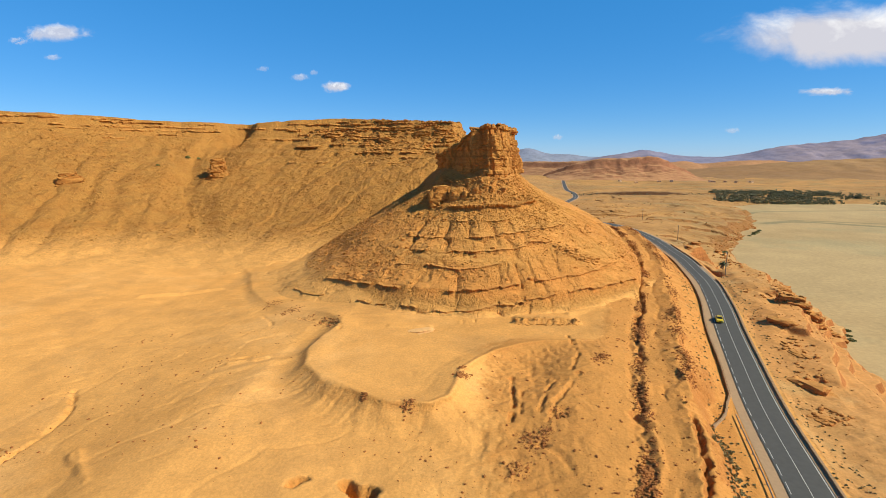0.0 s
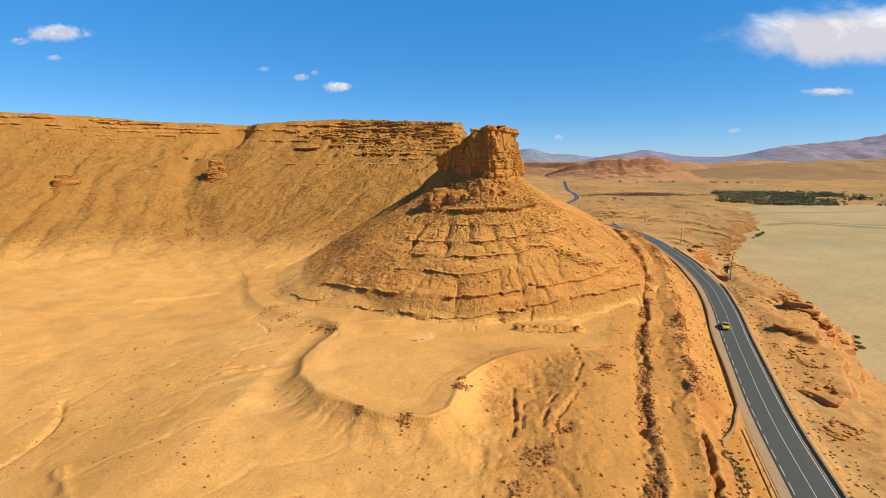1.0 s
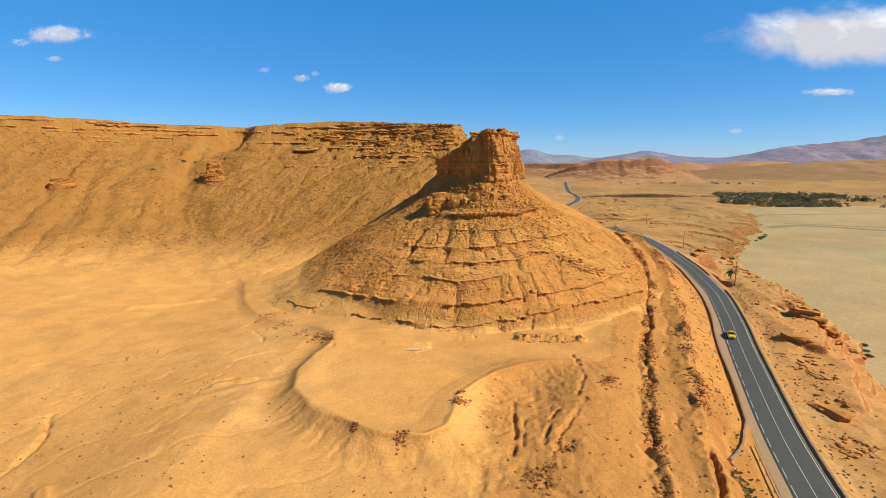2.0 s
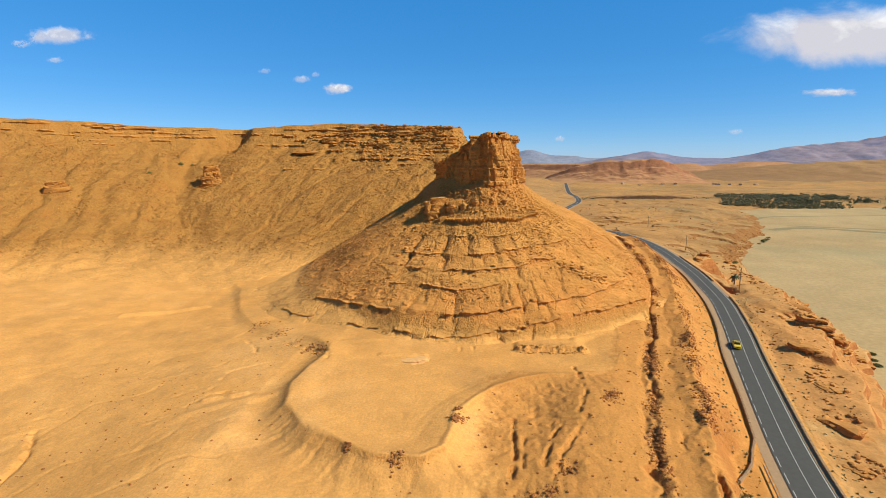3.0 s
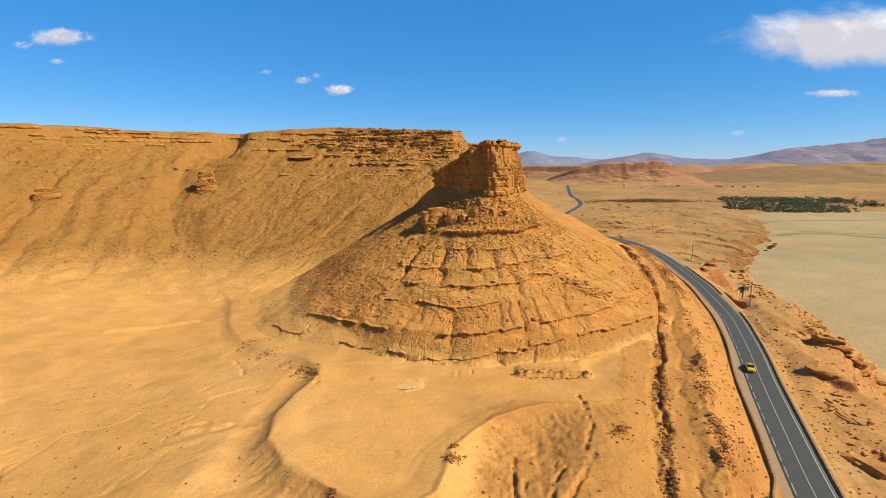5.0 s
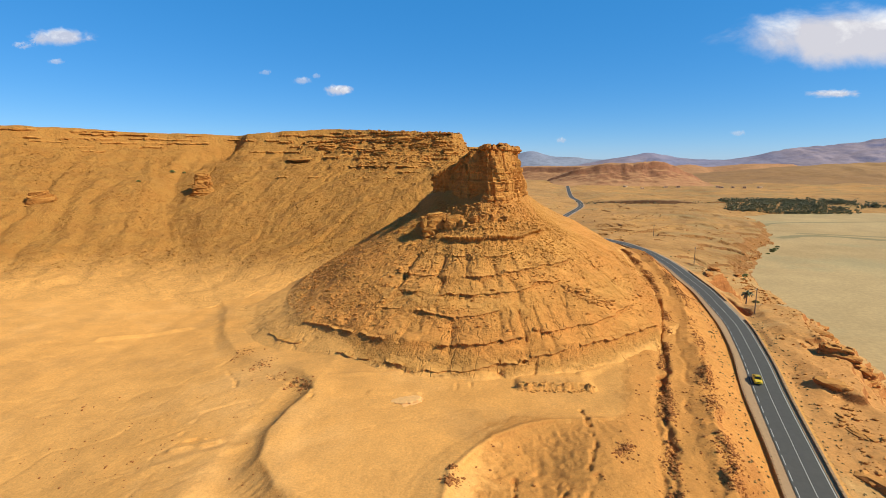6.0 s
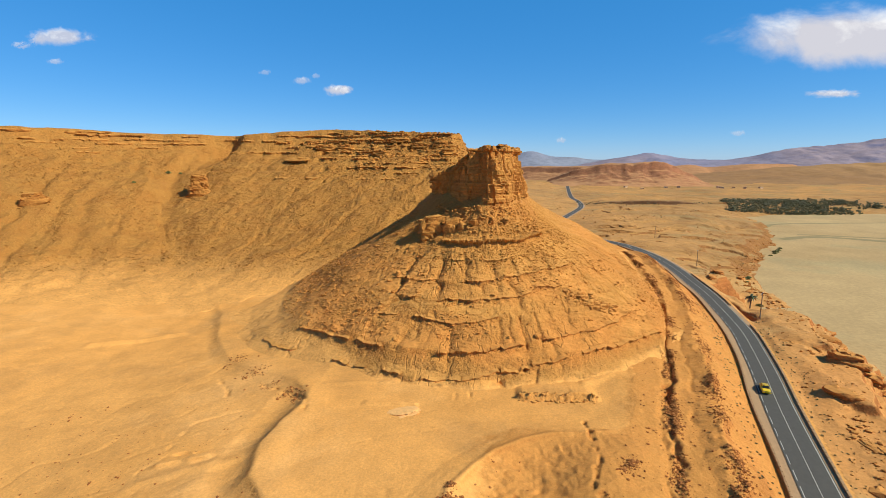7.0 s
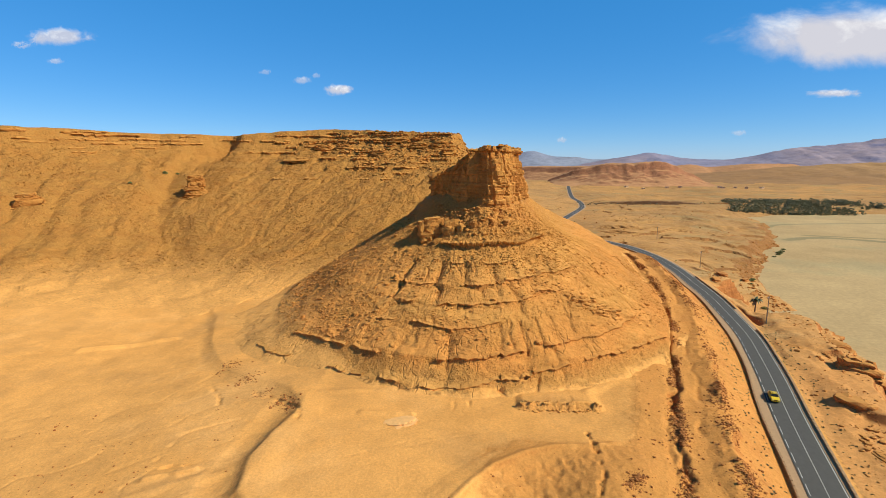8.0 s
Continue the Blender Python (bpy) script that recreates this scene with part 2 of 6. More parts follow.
# ---------------------------------------------------------------- helpers
def part(name, bm, material, parent=None, label=""):
    """Links a bmesh as one mesh object, under a thing or a part if one is given."""
    me = bpy.data.meshes.new(name)
    bm.to_mesh(me)
    bm.free()
    me.materials.append(material)
    ob = new(name, me)
    if parent:
        ob.parent = parent
    if label:
        ob["label"] = label
    return ob


def sheet(name, X, Y, Z, keep, material, smooth=True):
    """A mesh over a grid of points; keep says which of its cells are faces."""
    ny, nx = X.shape
    idx = np.arange(ny * nx).reshape(ny, nx)
    q = np.stack([idx[:-1, :-1], idx[:-1, 1:], idx[1:, 1:], idx[1:, :-1]], -1)[keep]
    used = np.zeros(ny * nx, bool)
    used[q.ravel()] = True
    remap = np.cumsum(used) - 1
    q = remap[q]
    co = np.stack([X.ravel(), Y.ravel(), Z.ravel()], -1)[used]
    return raw_mesh(name, co, q, material, smooth)


def raw_mesh(name, co, q, material, smooth=False):
    """A mesh from arrays of points and of faces that all have as many corners."""
    me = bpy.data.meshes.new(name)
    k = q.shape[1]
    me.vertices.add(len(co))
    me.vertices.foreach_set("co", np.ascontiguousarray(co, np.float32).ravel())
    me.loops.add(q.size)
    me.loops.foreach_set("vertex_index", np.ascontiguousarray(q, np.int32).ravel())
    me.polygons.add(len(q))
    me.polygons.foreach_set("loop_start", np.arange(0, q.size, k, dtype=np.int32))
    me.polygons.foreach_set("use_smooth", np.full(len(q), smooth))
    me.update(calc_edges=True)
    me.materials.append(material)
    return new(name, me)


def vnoise(x, y, s):
    """Smooth noise of unit cell, -1 to 1."""
    xi, yi = np.floor(x).astype(np.int64), np.floor(y).astype(np.int64)
    u, v = x - xi, y - yi
    u, v = u * u * (3 - 2 * u), v * v * (3 - 2 * v)

    def h(i, j):
        a = (i * 374761393 + j * 668265263 + s * 974711) & 0xFFFFFFFF
        a = ((a ^ (a >> 13)) * 1274126177) & 0xFFFFFFFF
        a = ((a ^ (a >> 16)) * 2246822519) & 0xFFFFFFFF
        return ((a ^ (a >> 15)) & 0xFFFFFF) / 8388607.5 - 1
    a, b, c, d = h(xi, yi), h(xi + 1, yi), h(xi, yi + 1), h(xi + 1, yi + 1)
    return (a + (b - a) * u) * (1 - v) + (c + (d - c) * u) * v


def fbm(x, y, size, octaves, s, gain=0.5):
    t, amp, tot = 0, 1.0, 0
    for k in range(octaves):
        c, n = math.cos(0.6 * k), math.sin(0.6 * k)
        t = t + amp * vnoise((x * c - y * n) / size + 17.3 * k, (x * n + y * c) / size - 9.1 * k, s + k)
        tot, amp, size = tot + amp, amp * gain, size / 2.03
    return t / tot


def ridged(x, y, size, octaves, s):
    t, amp, tot = 0, 1.0, 0
    for k in range(octaves):
        t = t + amp * (1 - 2 * np.abs(vnoise(x / size + 5.7 * k, y / size - 3.3 * k, s + k)))
        tot, amp, size = tot + amp, amp * 0.5, size / 2.1
    return t / tot


def sstep(v, a, b):
    t = np.clip((v - a) / (b - a), 0, 1)
    return t * t * (3 - 2 * t)


def to_line(x, y, pts):
    """Distance to a line of points, and the length along it of the nearest point."""
    best, along, run = np.full(np.shape(x), 1e9), np.zeros(np.shape(x)), 0.0
    for (ax, ay), (bx, by) in zip(pts[:-1], pts[1:]):
        L = math.hypot(bx - ax, by - ay)
        t = np.clip(((x - ax) * (bx - ax) + (y - ay) * (by - ay)) / (L * L), 0, 1)
        d = np.hypot(x - ax - t * (bx - ax), y - ay - t * (by - ay))
        along = np.where(d < best, run + t * L, along)
        best = np.minimum(best, d)
        run += L
    return best, along


def inside(x, y, pts):
    r = np.zeros(np.shape(x), bool)
    for (ax, ay), (bx, by) in zip(pts, pts[1:] + pts[:1]):
        if ay != by:
            r ^= ((ay > y) != (by > y)) & (x < (bx - ax) * (y - ay) / (by - ay) + ax)
    return r


def signed(x, y, pts):
    """Distance to a closed outline, negative inside it."""
    d, s = to_line(x, y, pts + pts[:1])
    return np.where(inside(x, y, pts), -d, d), s


def spline(pts, step):
    """A smooth line through points, sampled about every step metres."""
    p = np.array([pts[0], *pts, pts[-1]], float)
    out = []
    for i in range(1, len(p) - 2):
        n = max(2, int(np.linalg.norm(p[i + 1] - p[i]) / step))
        t = np.linspace(0, 1, n, endpoint=False)[:, None]
        out.append(0.5 * (2 * p[i] + (p[i + 1] - p[i - 1]) * t + (2 * p[i - 1] - 5 * p[i] + 4 * p[i + 1] - p[i + 2]) * t ** 2 + (3 * p[i] - p[i - 1] - 3 * p[i + 1] + p[i + 2]) * t ** 3))
    return np.vstack([*out, p[-1:]])


# ---------------------------------------------------------------- plan of the land
ROAD = spline([(8, -110, 0), (24, -40, 0), (40, 38, 0), (48.2, 68.6, 0.1), (54.6, 93, 0.5), (61.4, 115.8, 1.7), (67.1, 134.3, 2.8), (71.8, 148.3, 3.6), (76, 162.3, 4.3),
               (80.3, 178, 4.9), (83.6, 198.7, 5.8), (86.1, 216, 6.3), (87.7, 233, 6.5), (89.7, 254, 6.7), (91.0, 275, 6.6), (91.0, 296, 6.4), (88.9, 315.6, 6.2),
               (85.3, 333, 5.9), (81, 348, 5.2), (72, 378, 4), (64, 420, 2.5), (66, 475, 0.8), (83, 538, -0.2), (102, 598, -0.9), (126, 680, -1.9), (139, 770, -2), (143, 852, -2), (164, 1007, -2), (200, 1250, -2)], 4.0)
RIM = [(-700, 120), (-420, 215), (-330, 268), (-275, 312), (-232, 350), (-200, 374), (-186, 386), (-172, 378), (-140, 386), (-112, 392), (-75, 382), (-45, 374), (-24, 372), (-18, 382), (-24, 430), (-60, 620), (-160, 900), (-700, 900)]
CROWN = [(-22, 216), (-17, 206), (-8, 199.5), (0.5, 191.5), (5, 194), (9.5, 202), (13, 213), (15, 226), (12, 238), (0, 243), (-14, 238), (-22, 228)]
CLIFF = [(-18.5, 218), (-15.5, 209), (-8.5, 201.5), (-3.5, 197.5), (0.5, 191.5), (5, 194), (9.5, 202), (13, 213), (15, 226), (12, 238), (0, 243), (-10, 239), (-17, 229)]
BENCH = [(-160, 212), (-128, 209), (-106, 204), (-97, 194), (-86, 172), (-73, 152.5), (-63, 143), (-52, 137), (-44, 132), (-38.5, 125), (-37.5, 119), (-39.5, 112), (-40.2, 104), (-37.5, 94.5), (-31.8, 88), (-27, 84.5),
         (-20.7, 80.5), (-16, 78.8), (-9, 78.4), (-5.5, 81.6), (-4.6, 86.3), (-4, 92.7), (-0.5, 98.7), (3.3, 103.8), (8.6, 107.6), (14, 109.8), (20.5, 110.3), (27, 112), (33, 120), (60, 250), (-40, 420), (-160, 300)]
RIVER = [(20, -200), (62, 20), (84, 80), (98, 112), (106, 131), (112.5, 153), (120, 178), (128, 200), (132.5, 222), (133, 242), (135.5, 270), (147, 301), (188, 362), (229, 422), (268, 500), (288, 560), (304, 606), (345, 632), (430, 645), (620, 665), (1500, 710), (1500, -200)]


def road_at(x, y):
    """Offset from the road's middle (plus: to its right, riverwards), and the road's height there."""
    best = np.full(np.shape(x), 1e9)
    off, z = np.zeros(np.shape(x)), np.zeros(np.shape(x))
    P = ROAD[::3]
    for a, b in zip(P[:-1], P[1:]):
        L2 = (b[0] - a[0]) ** 2 + (b[1] - a[1]) ** 2
        t = np.clip(((x - a[0]) * (b[0] - a[0]) + (y - a[1]) * (b[1] - a[1])) / L2, 0, 1)
        dx, dy = x - a[0] - t * (b[0] - a[0]), y - a[1] - t * (b[1] - a[1])
        d = np.hypot(dx, dy)
        near = d < best
        side = np.sign((b[1] - a[1]) * dx - (b[0] - a[0]) * dy)
        off, z, best = np.where(near, side * d, off), np.where(near, a[2] + t * (b[2] - a[2]), z), np.minimum(best, d)
    return off, z


def ground_height(x, y):
    """The land without mesa and butte."""
    bench_z = np.interp(x, [-160, -105, -83, -60, -52, -44, -38, 0, 40], [0.8, 0.5, 1.4, 3.0, 4.0, 5.2, 6.0, 6.2, 6.2]) + 0.0 * y
    low = np.interp(x, [-260, -170, -110, -85, -62, -47, -15, 10, 30], [6, 2.5, -1.0, 0.1, 2.2, 3.8, 2.0, 2.6, 5.3]) - 1.5 * sstep(y, 115, 75) * sstep(x, -50, -78) + 1.2 * sstep(y, 130, 60) * sstep(x, -60, -10) - 2.0 * sstep(y, 75, 20)
    db, sb = signed(x, y, BENCH)
    wob = 1.2 * fbm(x, y, 6, 3, 11)
    fall = np.interp(x, [-110, -60, -44, -36, -9, 2, 20], [3.5, 4.5, 6.5, 6.5, 6.5, 12, 18])
    z = bench_z + (low - bench_z) * np.where(db > 0, 1 - (1 - np.clip((db + wob * 0.6) / fall, 0, 1)) ** (1.7 - 0.45 * sstep(x, -12, 0)), 0)
    z = z - 0.6 * sstep(db, -1, -7) * sstep(x, -70, -35)                 # floor inside the rim
    z = z + (0.12 + 0.26 * sstep(x, -34, -24)) * np.exp(-((db + 0.5) / 0.7) ** 2) * sstep(x, -60, -40)  # lip
    gul = ridged(sb + 0.8 * fbm(x, y, 3, 3, 24), db * 0.12, 1.7, 3, 23) * np.exp(-((db - 3.6) / 2.8) ** 2) * sstep(x, -44, -34)
    z = z - 0.35 * np.clip(gul, 0, 1)
    # knolls in front of the rim
    z = z + 2.6 * np.exp(-(((x - 26) / 9) ** 2 + ((y - 97) / 9) ** 2)) + 1.4 * np.exp(-(((x - 14) / 8) ** 2 + ((y - 84) / 9) ** 2))
    rough = sstep(x, -60, 5) * sstep(y, 125, 95) * sstep(db, -1, 4)
    wx, wy = x + 1.6 * fbm(x, y, 6, 3, 38), y + 1.6 * fbm(x, y, 6, 3, 39)
    rill = np.clip(1 - 7.0 * np.abs(vnoise(wx / 3.6, wy / 6.5, 35)), 0, 1) + 0.7 * np.clip(1 - 5.0 * np.abs(vnoise(wx / 1.9, wy / 2.8, 36)), 0, 1)
    fan, reach = np.arctan2(x - 21, 112 - y), np.hypot(x - 21, y - 112)
    run = np.clip(1 - 7.0 * np.abs(vnoise(fan * 15 + 0.25 * wx / 3, reach / 9, 33)), 0, 1) * sstep(reach, 9, 15) * sstep(vnoise(x / 6, y / 6, 34), -0.35, 0.15)
    z = z + rough * (0.45 * fbm(x, y, 9, 3, 31) - 0.15 * rill * sstep(vnoise(x / 12, y / 12, 40), -0.1, 0.5) - 0.10 * run + 0.24 * ridged(wx, wy, 2.6, 4, 37) * sstep(x, -8, 8))
    churned = sstep(x, -12, 6) * sstep(y, 116, 104) * sstep(db, 0, 3)
    twist = 1.4 * fbm(x, y, 4.5, 2, 44)
    z = z + churned * (0.08 * ridged(x + twist, y - twist, 1.3, 2, 45) + 0.05 * vnoise((x + twist) / 0.75, (y - twist) / 0.75, 46) + 0.13 * ridged(x * 0.35 + twist, y * 1.2 - twist, 2.2, 2, 49) * sstep(vnoise(x / 8, y / 8, 50), -0.3, 0.3))
    z = z - 0.16 * np.clip(1 - 22.0 * np.abs(vnoise(wx / 16 + 5, wy / 11, 41)), 0, 1) * sstep(x, 0, -30) * sstep(db, 0, 6) * sstep(y, 190, 140)
    z = z - 0.8 * np.exp(-(((x - 24.5) / 1.6) ** 2 + ((y - 100) / 2.0) ** 2)) - 1.1 * np.exp(-(((x - 13.8) / 1.7) ** 2 + ((y - 79.5) / 1.8) ** 2))
    cr, _ = to_line(x, y, [(20.4, 116), (21, 111.2), (20.8, 106.7), (20.8, 102.4), (19.6, 99.4), (18.3, 95.9)])
    z = z - 0.8 * np.exp(-((cr + 0.7 * fbm(x, y, 1.3, 2, 43)) / 0.26) ** 2)
    for line, depth, wide in (([(-88, 92), (-82, 84), (-79, 74), (-81, 62), (-86, 52)], 0.9, 0.7), ([(-65.8, 136.3), (-62, 132), (-59.9, 129.7), (-58.7, 127)], 0.6, 0.35), ([(-58.9, 105.2), (-59.4, 114.8), (-54.9, 117.7), (-50.4, 119.8), (-44.4, 118.5)], 0.25, 0.4), ([(-57.8, 103.1), (-53.4, 103.9), (-50.9, 103.7)], 0.45, 0.4),
                              ([(-53.3, 132.5), (-46.9, 128.8), (-41.4, 125.0), (-37.0, 120.4), (-36.3, 116.0)], 0.55, 0.35), ([(6.1, 94.7), (5.7, 88.3), (5.8, 84.4), (4.8, 78)], 0.75, 0.35), ([(7.6, 88.5), (7.1, 85.3), (6.8, 80)], 0.5, 0.3), ([(14.5, 91.7), (12.8, 89.3), (11.3, 84.9), (10, 80)], 0.6, 0.35),
                              ([(19.7, 94.7), (18.1, 91.3), (13.0, 82.4), (11, 77)], 0.6, 0.4), ([(-2.1, 127), (-2.1, 124)], 0.4, 0.3), ([(-5.3, 126), (-5.3, 122.6)], 0.3, 0.3),
                              ([(9, 71), (12, 68), (13, 64)], 0.6, 0.7), ([(-19.5, 94.6), (-14.6, 93.4), (-14.2, 91.6), (-19.0, 92.2), (-19.5, 94.6)], 0.14, 0.4), ([(-34, 97), (-24, 104), (-12, 110), (2, 115), (18, 118)], 0.07, 0.4), ([(-33, 98.5), (-23.4, 105.6), (-11.5, 111.6), (2, 116.6), (18, 119.6)], 0.07, 0.4), ([(-30, 112), (-18, 115), (-4, 121), (6, 128)], 0.07, 0.4), ([(-11, 84), (-9, 92), (-4, 100), (4, 108)], 0.06, 0.4), ([(-12.7, 84), (-10.6, 92.6), (-5.4, 101), (2.8, 109.4)], 0.06, 0.4)):
        d, s = to_line(x, y, line)
        z = z - depth * np.exp(-((d + 0.6 * fbm(x, y, 1.4, 2, 47)) / (wide * 0.72)) ** 2) * sstep(vnoise(x / 3, y / 3, 48), -1.0, -0.4)
    for line, depth, wide in (([(-27.0, 60.4), (-25.6, 60.9)], 2.6, 0.8), ([(-19.6, 60.9), (-17.6, 59.8), (-15.8, 59.6)], 3.0, 1.0), ([(-81.5, 63), (-80.6, 60.5)], 1.6, 0.7), ([(-84.6, 70.5), (-83, 70.9)], 1.2, 0.6)):
        d, s = to_line(x, y, line)
        z = z - depth * sstep(d + 0.9 * fbm(x, y, 1.6, 3, 42), 1.25 * wide, 0.7 * wide)
    back = y - 125.4 - 0.5 * np.round(1.5 * vnoise(x / 2.6, 0 * y, 54)) + 0.5 * np.abs(vnoise(x / 0.9, 0 * y, 62))
    z = z + 1.7 * sstep(back, -0.3, 0.3) * np.exp(-np.clip(back, 0, None) / 4.0) * sstep(x, 7.5, 9.5) * sstep(x, 26.5, 24)   # low scarp at the butte's foot
    for ax, ay, bx, by, hh, ww in ((-122, 162, -100, 174, 0.9, 1.6), (-58, 95, -44, 101, 0.35, 1.4), (-60, 90, -44, 86, 0.3, 2.2), (-46, 86, -36, 76, 0.3, 2.2), (-75, 100, -50, 80, 0.3, 4), (-24, 121, -14, 121, 0.5, 0.7), (-36, 129.5, -20, 131.5, 0.4, 0.6), (24, 133, 34, 141, 0.6, 1.0), (-57, 100, -49.5, 102.5, 0.6, 0.7), (-67, 68, -58, 60, 0.6, 0.8)):
        d, s = to_line(x, y, [(ax, ay), (bx, by)])
        z = z + hh * np.exp(-((d + 0.8 * fbm(x, y, 3, 2, 53)) / ww) ** 2)
    z = z + (0.07 * ridged(x + y * 0.4, y - x * 0.3, 8, 3, 63) + 0.05 * fbm(x, y, 3, 3, 64)) * sstep(db, 0, 5) * sstep(y, 260, 200)
    # fine washes that run down to the left, broken into short lengths
    sx, sy = x * 0.80 + y * 0.60 + 1.5 * fbm(x, y, 7, 3, 55), -x * 0.60 + y * 0.80 + 1.5 * fbm(x, y, 7, 3, 56)
    z = z - 0.13 * np.clip(1 - 6.0 * np.abs(vnoise(sx / 9.0, sy / 2.6, 57)), 0, 1) * sstep(vnoise(x / 7, y / 7, 58), 0.0, 0.45) * sstep(db, 1, 4) * sstep(y, 190, 150)
    z = z + 0.10 * ridged(sx / 1.8, sy, 1.5, 2, 59) * sstep(vnoise(x / 9 + 3, y / 9, 60), 0.1, 0.6) * sstep(db, 1, 4) * sstep(y, 150, 120)
    z = z + (0.10 * np.clip(ridged(x, y * 1.6, 9, 4, 65), 0, 1) + 0.06 * ridged(x, y, 1.8, 2, 66)) * sstep(db, -16, -28) * sstep(vnoise(x / 14, y / 9, 68), -0.2, 0.3) * sstep(x, 42, 34)
    z = z + 0.35 * fbm(x, y, 22, 3, 61) + 0.04 * fbm(x, y, 2.2, 3, 67) * sstep(db, -2, 1)
    # far plain
    far = sstep(y, 250, 480)
    plain_z = np.interp(y, [0, 250, 400, 600, 900, 5000], [3, 4, 3, -0.5, -2, -4]) + (2.6 + 3 * sstep(y, 700, 1500)) * fbm(x, y, 90, 6, 71) * sstep(y, 240, 420) + 1.6 * np.clip(ridged(x, y * 1.8, 38, 3, 73), 0, 1) * sstep(y, 250, 330)
    lift = plain_z / 1.5 + 0.3 * fbm(x, y, 12, 3, 75)
    plain_z = plain_z + (1.5 * (np.floor(lift) + sstep(lift - np.floor(lift), 0.40, 0.52)) - 1.5 * lift + 0.4) * sstep(y, 260, 320) * sstep(y, 1100, 800)
    off, zr = road_at(x, y)
    z = z + (plain_z - z) * np.where(off > 0, sstep(off, 2, 12), far * sstep(off, -60, -20))
    # river side of the road
    dr, sr = signed(x, y, RIVER)
    near = 1 - sstep(y, 230, 330)
    width = np.clip(off, 0.1, None) + np.clip(dr, 0, None)
    t = np.clip(off, 0, None) / width
    k = fbm(x, y, 16, 4, 83)
    side = zr + 1.2 * sstep(off, 5, 14) * sstep(y, 110, 160) - 0.4 + 1.3 * k - 2.6 * sstep(y, 192, 204) * sstep(y, 250, 238) * sstep(off, 6, 11)
    drop = sstep((t + 0.16 * k - np.interp(y, [192, 206, 236, 246], [0.50, 0.22, 0.14, 0.32])) / np.interp(y, [192, 206, 236, 246], [0.50, 0.22, 0.14, 0.32]), 0.0, 1.0)
    bank = -6.4 + (side + 6.4) * (1 - drop)
    bank = bank - 2.6 * np.exp(-((off - 6.9) / 1.3) ** 2) * sstep(y, 186, 191) * sstep(y, 214, 208)
    steps = 2.1
    bank = bank + 0.85 * (np.floor(bank / steps) * steps + steps * sstep(bank / steps - np.floor(bank / steps), 0.30, 0.55) - bank) * sstep(off, 8, 16)
    bank = bank + (0.4 * ridged(x, y, 9, 4, 87) + 0.16 * fbm(x, y, 2.2, 2, 89)) * sstep(off, 6, 12) * (1 - 0.6 * drop)
    z = np.where(off > 0, z + (bank - z) * near * sstep(off, 3.5, 5), z)
    z = z - 5.0 * sstep(dr, 70, 4) * (1 - near) * (z > -4)
    zn = z + (-6.6 - z) * sstep(dr + 9 * fbm(x, y, 24, 5, 91), 15, 1)
    z = np.where(off > 0, z + (zn - z) * (1 - near), z)
    # road cut on the butte's side: shoulder, bank, spoil ridge, track and gully
    o = -off + 1.3 * fbm(x, y, 14, 3, 97) + 0.7 * fbm(x, y, 3.5, 3, 99)
    o = o - 4.5 * sstep(y, 99, 90) * sstep(o, 14, 8)
    rise = np.interp(y, [60, 105, 125, 140, 170, 220, 300], [5.0, 6.6, 5.0, 4.2, 5.6, 9.0, 9.0])
    prof = np.interp(o, [5.5, 7.5, 11, 15.5, 16.8, 18, 22.2, 23.4, 24.3, 25.4, 30], [0.2, 0.9, 3.0, 4.7, 4.5, 4.35, 4.5, 4.4, 4.1, 4.5, 5.0]) / 5.5 * rise
    gully = np.exp(-((o - 22.9 + 1.3 * fbm(x, y, 2.2, 3, 98)) / 0.6) ** 2) * (0.25 + 1.3 * sstep(vnoise(x / 7, y / 7, 96), -0.5, 0.6))
    cut = zr + prof - 1.1 * gully + 0.5 * fbm(x, y, 7, 4, 101) * sstep(o, 7, 12) + 0.35 * np.clip(ridged(x, y, 3.2, 3, 103), 0, 1) * np.exp(-((o - 14.5) / 3.0) ** 2) - 0.4 * np.exp(-((o - 18.6 + 1.0 * fbm(x, y, 2.4, 3, 104)) / 0.40) ** 2) * sstep(vnoise(x / 8, y / 8, 105), -0.2, 0.3) + 0.85 * np.exp(-((o - 14.0 + 0.8 * fbm(x, y, 3.0, 3, 109)) / 0.9) ** 2) * sstep(y, 83, 87) * sstep(y, 165, 145) * sstep(vnoise(x / 6, y / 6, 110), -0.6, 0.1) + 0.35 * np.exp(-((o - 21.6 + 0.8 * fbm(x, y, 3.0, 3, 111)) / 0.7) ** 2) * sstep(vnoise(x / 5, y / 5, 112), -0.5, 0.1) - 1.5 * np.exp(-((o - 14.8 + 0.9 * fbm(x, y, 2.0, 3, 107)) / 0.42) ** 2) * sstep(y, 82, 78) + 0.30 * ridged(x, y, 1.5, 2, 106) * (np.exp(-((o - 14.5) / 2.2) ** 2) + 0.8 * np.exp(-((o - 24.2) / 1.2) ** 2))
    cutw = sstep(o, 42, 25) * sstep(y, 40, 65) * sstep(y, 330, 250)
    z = np.where(off < 0, z + (cut - z) * cutw, z)
    z = np.where(y > 300, z + (np.minimum(z, zr - 0.1 + 0.10 * np.clip(np.abs(off) - 7, 0, None)) - z) * sstep(y, 300, 340), z)
    # roadbed
    flat = sstep(np.abs(off), 7.2, 5.2)
    z = z + (zr - 0.12 - z) * flat
    z = np.where(dr < -1, np.minimum(z, -6.9), z)
    return z


